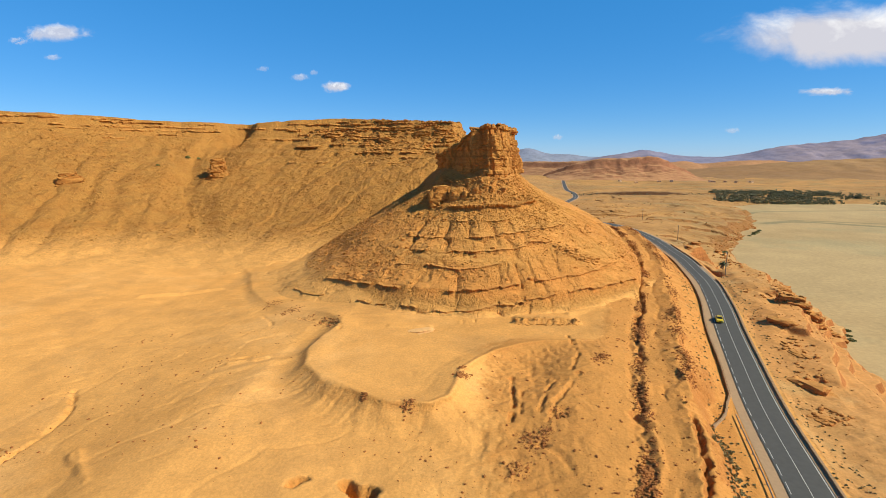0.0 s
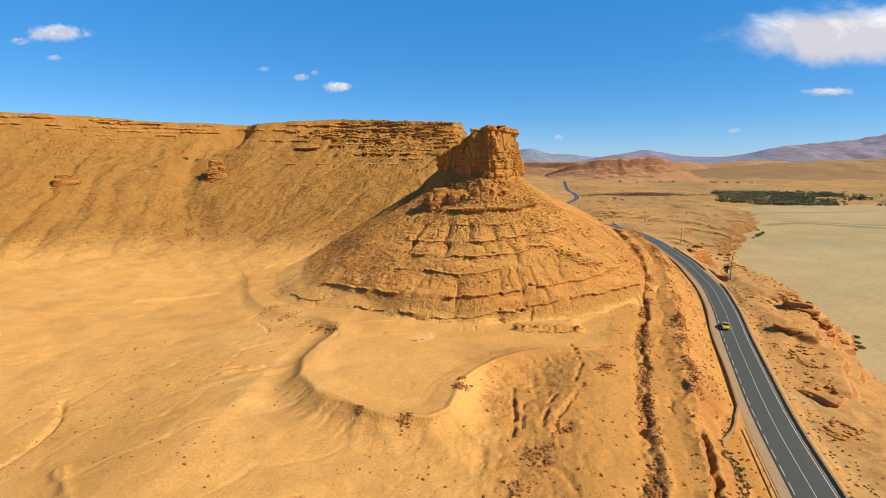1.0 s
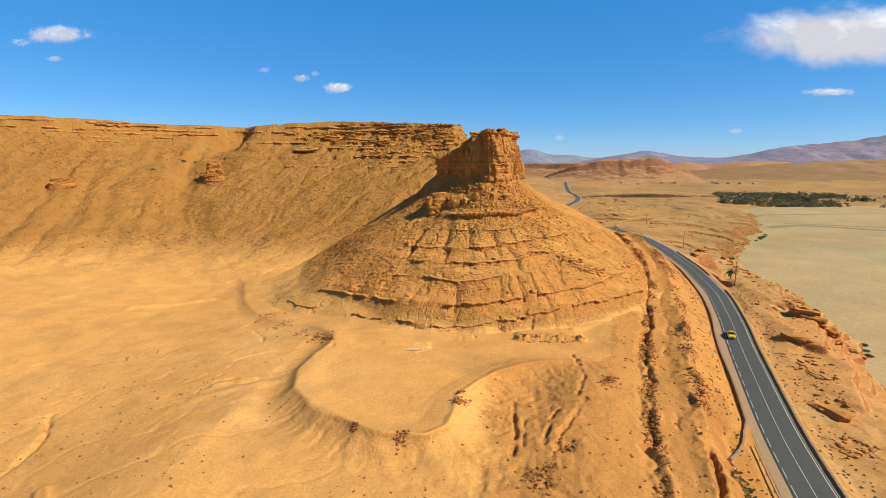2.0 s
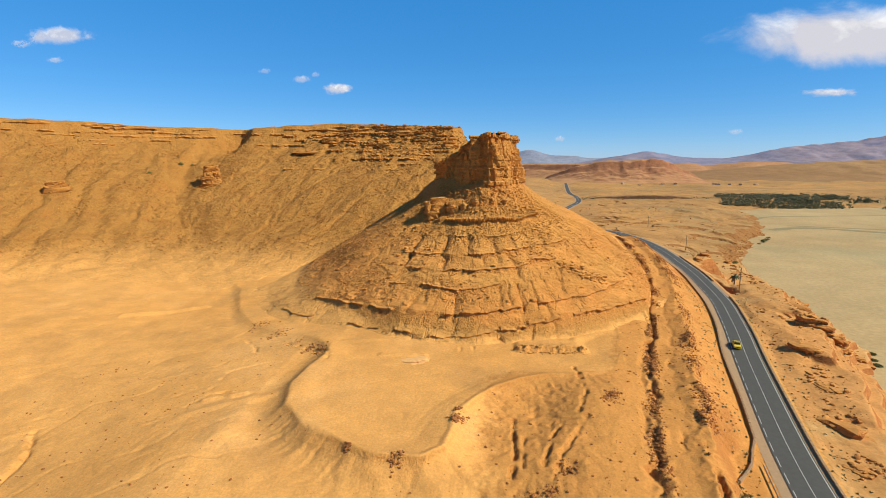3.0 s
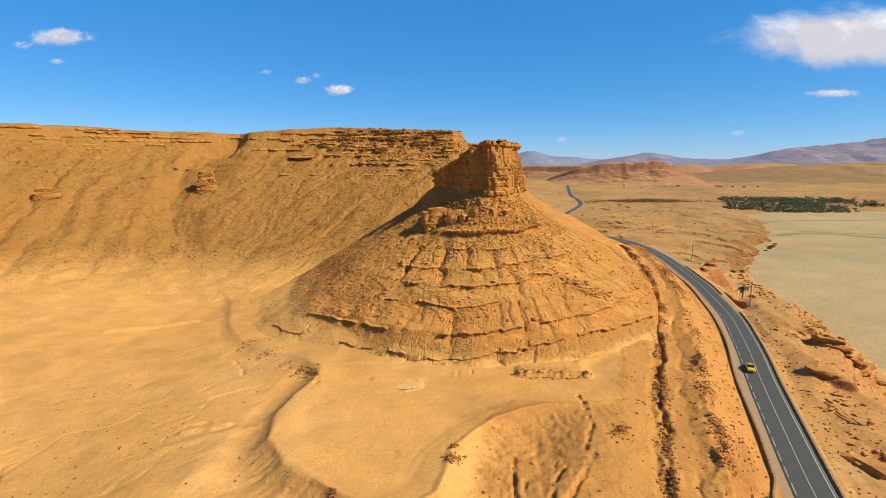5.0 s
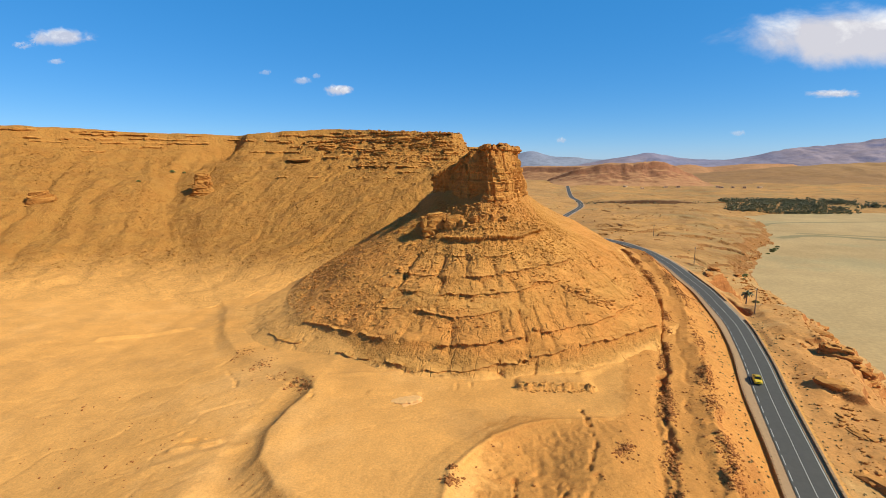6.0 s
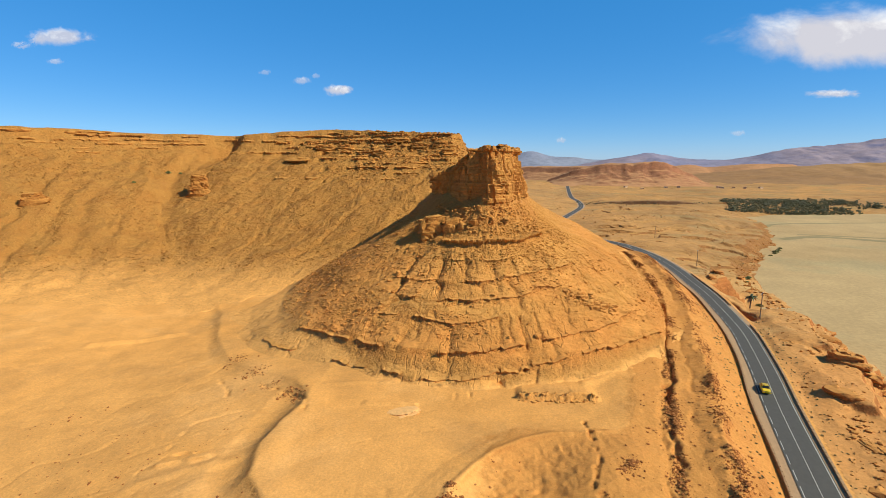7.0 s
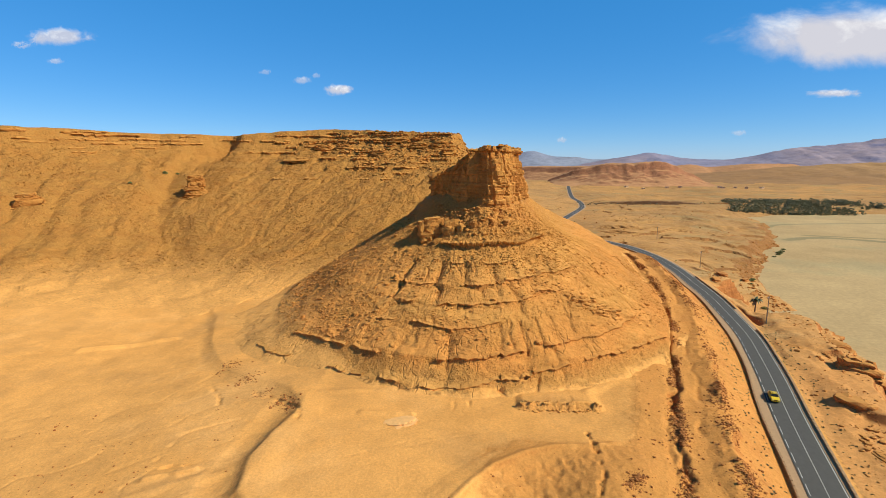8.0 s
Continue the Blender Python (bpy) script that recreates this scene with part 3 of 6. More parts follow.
# height, drop, first and last direction, share that is missing
LEDGES = ((6.4, 0.9, -2.42, -0.82, 0.08), (10.0, 1.1, -2.3, -0.86, 0.08), (15.0, 0.6, -2.02, -1.45, 0.15), (18.8, 0.75, -1.88, -1.08, 0.15), (22.0, 0.95, -2.08, -0.85, 0.12), (26.4, 0.5, -1.95, -1.0, 0.5), (30.9, 2.9, -1.9, -0.75, 0.0), (35.6, 1.4, -2.4, -1.6, 0.25))


def ledge_height(s, k, h):
    """The height of the k-th ledge, which wanders and hangs in scallops along the way s."""
    dip = np.interp(s / 60.0, [-2.45, -2.2, -2.05, -1.83, -1.65, -1.54, -1.36, -1.2, -0.8], [-2.2, -1.7, -1.0, 0.25, 0.4, 1.1, 2.5, 3.4, 4.2])
    return h + dip * (1.0, 1.0, 0.7, 0.55, 0.65, 0.4, 0.15, 0.0)[min(k, 7)] + 0.4 * vnoise(s / 14.0, 0 * s + 7.7 * k, 151 + k) - 0.35 * np.abs(vnoise(s / 4.5, 0 * s + 2.3 * k, 157 + k))


def terraced(z, s, ledges, wide):
    for k, (h, a, *span) in enumerate(ledges):
        m = a * np.clip(0.62 + (0.2 if 2 < a < 3 and span else 0.6) * vnoise(s / 9.0, 0 * s + 3.1 * k, 131 + k), 0, 1.2)
        if span:
            m = m * (0.15 + 0.85 * sstep(s, -124, -86))
            m = m * sstep(s, span[0] * 60 - 4, span[0] * 60 + 2) * sstep(s, span[1] * 60 + 4, span[1] * 60 - 2)
        hh = ledge_height(s, k, h) if span else h + 0.4 * vnoise(s / 14.0, 0 * s + 7.7 * k, 151 + k) - 0.35 * np.abs(vnoise(s / 4.5, 0 * s + 2.3 * k, 157 + k))
        z = z + m * (1 / (1 + np.exp(-(z - hh) / 0.14)) - np.clip((z - hh) / wide + 0.5, 0, 1))
    return z


def fan_panels(z, s, s_lean, d):
    """Convex panels of soft rock between the ledges, parted by clefts that open into alcoves under each ledge."""
    tier, above = np.zeros(np.shape(z)), np.full(np.shape(z), 99.0)
    for k, (h, *_) in enumerate(LEDGES):
        hh = ledge_height(s, k, h)
        tier = tier + (z > hh)
        above = np.where((z <= hh) & (hh < above), hh, above)
    wide = 15.0 + 5.0 * np.sin(tier * 2.4)
    cell = s_lean / wide + tier * 0.37 + 0.22 * vnoise(s / 9.0, z / 5.0, 195) + 0.035 * vnoise(s / 1.5, z / 1.2, 196)
    u = 2 * (cell - np.floor(cell)) - 1
    deep = 0.5 + 0.5 * np.sin(np.round(cell) * 57.3 + tier * 31.7)
    cleft = np.exp(-((1 - np.abs(u)) * wide / 1.5) ** 2) * deep
    alcove = np.exp(-np.clip(above - z, 0, 9) / 1.3)
    return 0.9 * (1 - np.abs(u) ** 2.5) - 0.5 - cleft * (0.2 + 1.1 * alcove) - 0.2 * alcove


def road_cut(x, y):
    """The most that the land may stand beside the road."""
    off, zr = road_at(x, y)
    o = -off + 0.9 * fbm(x, y, 14, 3, 97) + 0.5 * fbm(x, y, 3.5, 3, 99)
    bench = np.interp(o, [7, 11, 15.5, 17, 20.5, 22.2, 24, 34], [0, 2.2, 4.3, 4.6, 5.0, 5.4, 7.2, 14.0])
    gully = np.exp(-((o - 22.0) / 0.8) ** 2) * (0.5 + 1.2 * sstep(vnoise(x / 7, y / 7, 96), -0.5, 0.6)) + 0.4 * np.exp(-((o - 16.2) / 0.5) ** 2) * sstep(vnoise(x / 9, y / 9, 94), -0.2, 0.3)
    cut = np.where(off < 0, bench - 2.0 * gully * sstep(y, 130, 150) * sstep(y, 285, 255), 0.52 * np.clip(np.abs(off) - 7.0, 0, None))
    return zr - 0.6 + cut + 1.3 * np.clip(np.abs(off) - 34.0, 0, None) + 0.4 * fbm(x, y, 6, 3, 161)


def butte_height(x, y):
    d, _ = signed(x, y, CROWN)
    dn, _ = to_line(x, y, [(2, 236), (15, 280), (18, 310), (6, 350), (-14, 385)])
    rise = 0.55 * np.clip(-d, 0, 9)
    d = np.minimum(np.clip(d, 0, None), np.clip(dn - 4, 0, None) + 3)
    a = np.arctan2(y - 214, x + 3)
    a = np.where(a > 1.57, a - math.tau, a)
    arc = a * 60
    d2 = d * (1 + 0.05 * fbm(arc, d, 30, 3, 171)) - 5.0 * sstep(a, -1.0, 0.2) * sstep(d, 5, 50)
    z = np.interp(d2, [0, 2, 7, 15, 33, 45, 56, 60, 66, 80, 120], [43, 41.2, 36, 30, 21, 15.8, 10.8, 7.5, 4.6, -3, -20])
    west = sstep(a, -2.25, -2.75)
    z = z + west * (np.interp(d2, [0, 2, 7, 15, 33, 45, 56, 66, 80, 110], [43, 41.2, 36, 31, 20.5, 12.6, 5.6, 2.2, 0.0, -6]) - z)
    z = z + 0.7 * fbm(x, y, 12, 4, 177) * sstep(d, 1, 10)
    flute = ridged(arc * 0.55 + 2 * fbm(x, y, 8, 2, 181), d * 0.10, 3.2, 3, 183)
    z = z - (0.12 + 0.2 * sstep(a, -1.3, -1.6)) * np.clip(flute, -0.3, 1) * sstep(d, 4, 14) * sstep(d, 66, 48)
    z = z + rise
    lean = sstep(a, -1.5, -1.1) * d * 0.55
    z = z + fan_panels(z, arc, arc + lean, d) * sstep(d, 19, 26) * sstep(d, 66, 58) * sstep(a, -2.25, -1.95) * (0.3 + 0.7 * sstep(a, -1.15, -1.5)) * (0.25 + 0.75 * sstep(vnoise(x / 15, y / 15, 190), -0.5, 0.0))
    z = terraced(z, arc, LEDGES, 4.4)
    crack = np.exp(-((vnoise((arc + lean) / 2.6 + 0.35 * vnoise(x / 4, y / 4, 185), d / 16, 187)) / 0.085) ** 2)
    z = z - 0.34 * crack * sstep(d, 8, 14) * sstep(d, 62, 44) * sstep(vnoise(x / 13, y / 13, 189), -0.1, 0.3)
    slab = np.round(2.2 * vnoise((arc + lean) / 4.2 + 0.3 * vnoise(x / 3, y / 3, 186), d / 5.5, 188)) / 2.2
    z = z + 0.30 * slab * sstep(d, 12, 20) * sstep(d, 60, 54)
    talus = np.maximum(sstep(d, 20, 12), sstep(a, -1.85, -2.05) * sstep(d, 60, 44) * sstep(vnoise(x / 15, y / 15, 192), -0.5, 0.2))
    z = z + 0.06 * fbm(x, y, 1.6, 3, 191) + (0.06 + (0.42 - 0.22 * sstep(a, -1.9, -2.1)) * talus) * ridged(x, y, 1.9, 3, 193) * sstep(d, 1, 4)
    return np.minimum(z, road_cut(x, y))


MESA_LEDGES = ((45.0, 1.6), (52.0, 2.6), (57.5, 2.6), (62.0, 3.2), (66.0, 3.0), (70.0, 3.4), (74.0, 2.5))


def mesa_height(x, y):
    d, s = signed(x, y, RIM)
    d = d * (1 + 1.4 * sstep(x, -24, 0))
    d = d + 5 * fbm(x, y, 40, 3, 201) + 2.0 * fbm(x, y, 9, 3, 203)
    top = np.interp(x, [-420, -275, -230, -200, -186, -150, -110, -60, -20], [81, 77.5, 76, 76, 75.5, 78, 80, 77, 75])
    cr, cs = to_line(x, y, [(-186, 390), (-193, 360), (-199, 332), (-180, 290), (-148, 248)])
    d2 = d + 12 * np.exp(-(cr / 9) ** 2) * sstep(d, -4, 10) * sstep(d, 150, 90)
    drop = np.interp(d2, [-60, 0, 3, 10, 22, 65, 100, 125, 145, 165, 190, 300], [-1.5, 0, 5, 11, 18, 36, 53, 64.5, 71.5, 76.0, 80.5, 100])
    z = top - drop + 0.6 * fbm(x, y, 30, 3, 207) + 0.6 * fbm(x, y, 7, 3, 208) * sstep(d, -25, -3)
    flute = ridged(s * 0.7 + 5.0 * fbm(x, y, 30, 3, 211) + 0.25 * d, d * 0.10, 9, 3, 213)
    z = z - 2.1 * np.clip(flute, -0.4, 1) * sstep(d, 8, 25) * sstep(d, 150, 120)
    z = z + (terraced(z, s, MESA_LEDGES, 4.2) - z) * (0.4 + 0.6 * sstep(x, -170, -110))
    z = z + 0.55 * fbm(x, y, 5, 4, 217) * sstep(d, 2, 14) * sstep(d, 160, 120) + 0.48 * ridged(x, y, 2.8, 3, 219) * sstep(d, -2, 6) * sstep(d, 125, 85)
    return np.minimum(z, road_cut(x, y))


# ---------------------------------------------------------------- the land
def graded(stops):
    """Grid lines from stops (place, spacing), the spacing changing evenly between stops."""
    out = [stops[0][0]]
    for (a, sa), (b, sb) in zip(stops[:-1], stops[1:]):
        p = a
        while p < b:
            p += sa + (sb - sa) * min(1, max(0, (p - a) / (b - a)))
            out.append(min(p, b))
    return np.unique(np.round(out, 4))


GX = graded([(-4600, 400), (-700, 40), (-340, 3.0), (-240, 1.1), (-100, 0.8), (-84, 0.46), (-60, 0.46), (-14, 0.46), (0, 0.30), (34, 0.30), (46, 0.48), (112, 0.48), (140, 1.0), (330, 4.0), (900, 24), (4600, 400)])
GY = graded([(-600, 80), (-60, 12), (40, 1.2), (58, 0.34), (72, 0.28), (112, 0.30), (124, 0.48), (215, 0.5), (250, 1.1), (400, 1.4), (470, 4), (900, 10), (2000, 60), (4800, 300)])
X, Y = np.meshgrid(GX, GY)
ZG = ground_height(X, Y)
ZB, ZM = butte_height(X, Y), mesa_height(X, Y)


def cells(a):
    return (a[:-1, :-1] | a[1:, :-1] | a[:-1, 1:] | a[1:, 1:])


def soft_over(g, m, x, k=2.0):
    """The mesa's foot running out over the ground in a smooth apron."""
    return g + k * np.log1p(np.exp(np.clip((m - g) / k, -30, 30))) * sstep(x, -25, -50)


high = np.maximum(ZB, ZM)
off_g, zr_g = road_at(X, Y)
clear = (np.abs(off_g) > 7.5)
on_butte = (ZB > ZG) & (ZB >= ZM) & clear & (Y < 420) & (X > -150)
on_mesa = (ZM > ZG) & (ZM > ZB) & clear
deep_in = (high > ZG + 6) & clear
buried = deep_in[:-1, :-1] & deep_in[1:, :-1] & deep_in[:-1, 1:] & deep_in[1:, 1:]
ground = sheet("ground", X, Y, np.where((high > ZG + 2.5) & clear, ZG - 0.8, soft_over(ZG, ZM, X) - 0.25 * on_mesa), ~buried, M_GROUND)
at = np.empty(len(ground.data.vertices) * 3, np.float32)
ground.data.vertices.foreach_get("co", at)
gx, gy = at[0::3].astype(float), at[1::3].astype(float)
o_f = -road_at(gx, gy)[0]
redder = sstep(gy, 48, 62) * np.maximum(sstep(o_f, 38, 24) * sstep(o_f, 4, 6) * sstep(gy, 330, 260), 0.72 * sstep(gx, -9, 8) * sstep(gy, 118, 108) * (o_f > 5))
ground.data.attributes.new("red_soil", "FLOAT", "POINT").data.foreach_set("value", np.clip(redder, 0, 1).astype(np.float32))
tagged(ground, "ochre desert ground of sand, gravel and eroded earth", "ground", kind="structure")
FA, FR = np.meshgrid(np.linspace(-3.3, 0.35, 860), np.concatenate([np.arange(12, 24, 0.4), np.arange(24, 84, 0.28)]))
FX, FY = -3 + FR * np.cos(FA), 214 + FR * np.sin(FA)
FZ = butte_height(FX, FY)
front = cells((FZ > ground_height(FX, FY) - 0.15) & (FZ >= mesa_height(FX, FY)) & (np.abs(road_at(FX, FY)[0]) > 7.5))
rest = on_butte & ~((np.hypot(X + 3, Y - 214) < 82) & (np.hypot(X + 3, Y - 214) > 13) & (np.arctan2(Y - 214, X + 3) < 0.33) & (np.arctan2(Y - 214, X + 3) > -3.1))
flank = sheet("flank", FX, FY, FZ, front, M_BUTTE)
butte = tagged(sheet("butte", X, Y, np.where(ZB >= ZM, ZB, high), cells(rest), M_BUTTE), "ochre sandstone butte with stepped ledges and scree flanks", "butte", kind="structure")
flank.parent = butte
mesa = tagged(sheet("mesa", X, Y, np.where(ZM > ZB, np.maximum(ZM, soft_over(ZG, ZM, X)), high), cells(on_mesa), M_MESA), "long ochre mesa escarpment with gullied scree slopes", "mesa", kind="structure")
for land, reach in ((mesa, 14.0), (flank, 1.3), (butte, 1.3)):
    at = np.empty(len(land.data.vertices) * 3, np.float32)
    land.data.vertices.foreach_get("co", at)
    over = at[2::3] - ground_height(at[0::3].astype(float), at[1::3].astype(float))
    wide_reach = reach + (11.0 * sstep(at[0::3], -28, -56) if land != mesa else 0.0)
    land.data.attributes.new("sand_apron", "FLOAT", "POINT").data.foreach_set("value", np.clip(1 - over / wide_reach, 0, 1).astype(np.float32))
BX, BY = np.meshgrid(graded([(40, 5), (320, 5), (900, 30), (1500, 80)]), graded([(-200, 40), (40, 5), (330, 5), (760, 10)]))
bed_z = -6.0 + 0.10 * fbm(BX, BY, 40, 4, 231)
bed = tagged(sheet("river_bed", BX, BY, bed_z, cells(signed(BX, BY, RIVER)[0] < 12), M_BED), "pale dry river bed of grey-tan silt", "river bed", kind="structure")


dr_g = signed(X, Y, RIVER)[0]
on_bank = (off_g > 5.6) & (dr_g > -3) & (Y > 40) & (Y < 300)
bank = tagged(sheet("river_bank", X, Y, ZG + 0.03, cells(on_bank), M_BANK), "reddish eroded rock slope above the river bed", "river bank", kind="structure")


beyond = Y + 22 * fbm(X, Y, 30, 3, 241) > 285
on_plain_g = beyond & (dr_g > -3) & ((off_g > 5.6) | ((Y > 430) & (off_g < -5.6))) & ~(on_butte | on_mesa)
stony = tagged(sheet("stony_plain", X, Y, ZG + 0.05, cells(on_plain_g), M_PLAIN), "stony brown plain with low scarps and sparse scrub", "plain", kind="structure")


def surface(x, y):
    """Height of the visible land at a point."""
    x, y = np.atleast_1d(np.asarray(x, float)), np.atleast_1d(np.asarray(y, float))
    g = ground_height(x, y)
    g = np.where(inside(x, y, RIVER), -6.0, g)
    off, _ = road_at(x, y)
    m = mesa_height(x, y)
    h = np.maximum(butte_height(x, y), np.maximum(m, soft_over(g, m, x)))
    return np.where((np.abs(off) > 7.5) & (y < 5000), np.maximum(g, h), g)


# ---------------------------------------------------------------- sandstone crown of the butte
def crown_cliff():
    """Layered, jointed cliff that caps the butte: walls of beds that stand in and out, and a broken top."""
    line = spline([(*p, 0) for p in CLIFF + CLIFF[:1]], 0.36)[:-1, :2]
    n, rows = len(line), 88
    cx, cy = line.mean(0)
    run = np.arange(n) * 0.36
    rng = np.random.default_rng(5)
    co, fq = [], []
    beds = np.cumsum(rng.uniform(0.6, 2.2, 34)) + 39
    inset = rng.uniform(-0.45, 0.4, 35)
    tx, ty = np.roll(line, -1, 0)[:, 0] - np.roll(line, 1, 0)[:, 0], np.roll(line, -1, 0)[:, 1] - np.roll(line, 1, 0)[:, 1]
    ln = np.hypot(tx, ty)
    nx, ny = ty / ln, -tx / ln
    out = np.sign(nx * (line[:, 0] - cx) + ny * (line[:, 1] - cy))
    nx, ny = nx * out, ny * out
    top = 61.6 - 10.5 * sstep(line[:, 0], -3, -18) + 0.7 * vnoise(run / 4, 0 * run, 301) + 0.8 * np.round(1.5 * vnoise(run / 2.2, 0 * run, 302)) / 1.5 - 3 * sstep(line[:, 1], 215, 240)
    joint = np.abs(vnoise(run / 3.4, 0 * run, 303))
    for r in range(rows):
        f = r / (rows - 1)
        z = 39 + (top - 39) * f
        k = np.searchsorted(beds, z + 0.4 * vnoise(run / 9, 0 * run, 304))
        wide = 1.6 + 3.0 * (np.sin(k * 12.9898) * 43.7 % 1.0)
        cell = run / wide + (np.sin(k * 78.233) * 91.3 % 1.0) + 0.15 * vnoise(run / 2, z / 2, 312)
        block = np.floor(cell)
        chip = np.sin(block * 37.719 + k * 9.17) * 43.758 % 1.0 - 0.5
        part_line = np.minimum(cell - block, 1 - (cell - block)) * wide < 0.16
        push = 0.7 * chip - 0.25 * part_line * (chip > -0.2) + inset[np.clip(k, 0, 34)] - 0.13 * (z - 44) + 1.0 * (z > top - 1.3) * sstep(vnoise(run / 3, 0 * run, 313), -0.3, 0.1) + 1.0 * vnoise(run / 8, z / 9, 305) + 1.5 * np.round(1.6 * vnoise(run / 4.6, z / 16, 311)) / 1.6 + 0.35 * np.round(2.0 * vnoise(run / 2.0, z / 1.9, 306)) / 2.0 + 0.12 * vnoise(run / 0.9, z / 1.1, 309) + 1.9 * np.exp(-((line[:, 0] + 4.4 + 0.12 * (z - 50)) / 1.1) ** 2) * (line[:, 1] < 205) * sstep(z, 46, 49) - 2.2 * np.exp(-((line[:, 0] + 1.6) / 0.9) ** 2) * (line[:, 1] < 200) + 1.4 * np.round(1.3 * vnoise(run / 6.5, z / 30, 314)) / 1.3 - 1.3 * sstep(joint, 0.12, 0.0) * sstep(vnoise(run / 5, z / 6, 310), -0.3, 0.2)
        co.append(np.stack([line[:, 0] + nx * push, line[:, 1] + ny * push, z + 0.12 * vnoise(run / 0.9, z, 307)], -1))
    rim = co[-1]
    for m, s in enumerate((0.93, 0.84, 0.72, 0.56, 0.36, 0.14)):
        p = np.array([cx, cy, 0]) + (rim - [cx, cy, 0]) * [s, s, 1]
        flat = 61.2 - 7.5 * sstep(p[:, 0], -3, -18)
        p[:, 2] = p[:, 2] * (0.6 - 0.08 * m) + flat * (0.4 + 0.08 * m) + 0.5 * vnoise(p[:, 0] / 2.2, p[:, 1] / 2.2, 308)
        co.append(p)
    total = rows + 6
    idx = np.arange(total * n).reshape(total, n)
    nxt = np.roll(idx, -1, 1)
    q = np.stack([idx[:-1], nxt[:-1], nxt[1:], idx[1:]], -1).reshape(-1, 4)
    ob = raw_mesh("crown", np.vstack(co), q, M_CLIFF, False)
    ob.parent = butte
    ob["label"] = "layered sandstone cliff capping the butte"


crown_cliff()


# ---------------------------------------------------------------- ledges round the butte
LEDGE_A, LEDGE_R = np.linspace(-2.6, -0.6, 620), np.linspace(12, 95, 333)
LEDGE_Z = butte_height(-3 + LEDGE_R[None, :] * np.cos(LEDGE_A[:, None]), 214 + LEDGE_R[None, :] * np.sin(LEDGE_A[:, None]))


def contour(a, h):
    """Where the butte's flank passes the height h in the direction a from its middle, and its height 2.6 and 1 m further in."""
    row = LEDGE_Z[int(np.clip(np.searchsorted(LEDGE_A, a), 0, 619))]
    below = np.nonzero(row < h)[0]
    i = max(1, below[0]) if len(below) else 332
    r = LEDGE_R[i]
    return r, float(np.interp(r - 2.6, LEDGE_R, row)), float(np.interp(r - 1.0, LEDGE_R, row))


def ledges():
    """Overhanging cap slabs along the butte's ledges, broken by joints."""
    rng = random.Random(8)
    for k, (h, drop, a0, a1, gap) in enumerate(LEDGES):
        a = a0
        while a < a1:
            b = min(a + 1.4 * 5.5 ** rng.random() / max(20.0, 78 - 1.4 * h), a1)
            if rng.random() > gap + (0.3 if drop < 2 and a < -1.8 else 0.0):
                steps = max(5, int((b - a) * 60 / 0.55))
                co, q = [], []
                t, l = 0.26 + 0.16 * drop * rng.uniform(0.6, 1.2), 0.08 + 0.24 * drop * rng.uniform(0.0, 1.3)
                if drop < 2 and a < -1.75:
                    t, l = 0.5 * t, 0.35 * l
                if drop > 2:
                    t, l = rng.uniform(0.7, 1.1), rng.uniform(0.7, 1.3)
                joint = rng.choice((0.0, 0.001, 0.004))
                for i in range(steps):
                    w = a + (b - a - joint) * i / (steps - 1)
                    hh = float(ledge_height(np.array(w * 60.0), k, h))
                    r, zb, zt = contour(w, hh)
                    c, s = math.cos(w), math.sin(w)
                    zt = max(zt, hh + 0.2)
                    j = 0.10 * math.sin(67 * w + 5 * h) + 0.26 * rng.uniform(-1, 1)
                    for dr, z in ((-2.6, float(zb) - 0.3), (-0.9, zt + 0.04), (l + j, zt - 0.12), (l * 1.05 + j, zt - 0.4 * t), (l * 0.75 + j, zt - t), (-1.6, zt - t - 0.4)):
                        co.append((-3 + (r + dr) * c, 214 + (r + dr) * s, z + 0.06 * rng.uniform(-1, 1)))
                for i in range(steps - 1):
                    for m in range(5):
                        p = i * 6 + m
                        q.append((p, p + 6, p + 7, p + 1))
                n = len(co)
                q += [(0, 1, 2, 3), (0, 3, 4, 5), (n - 6, n - 3, n - 4, n - 5), (n - 6, n - 1, n - 2, n - 3)]
                raw_mesh("ledge", np.array(co), np.array(q), M_BUTTE).parent = butte
            a = b


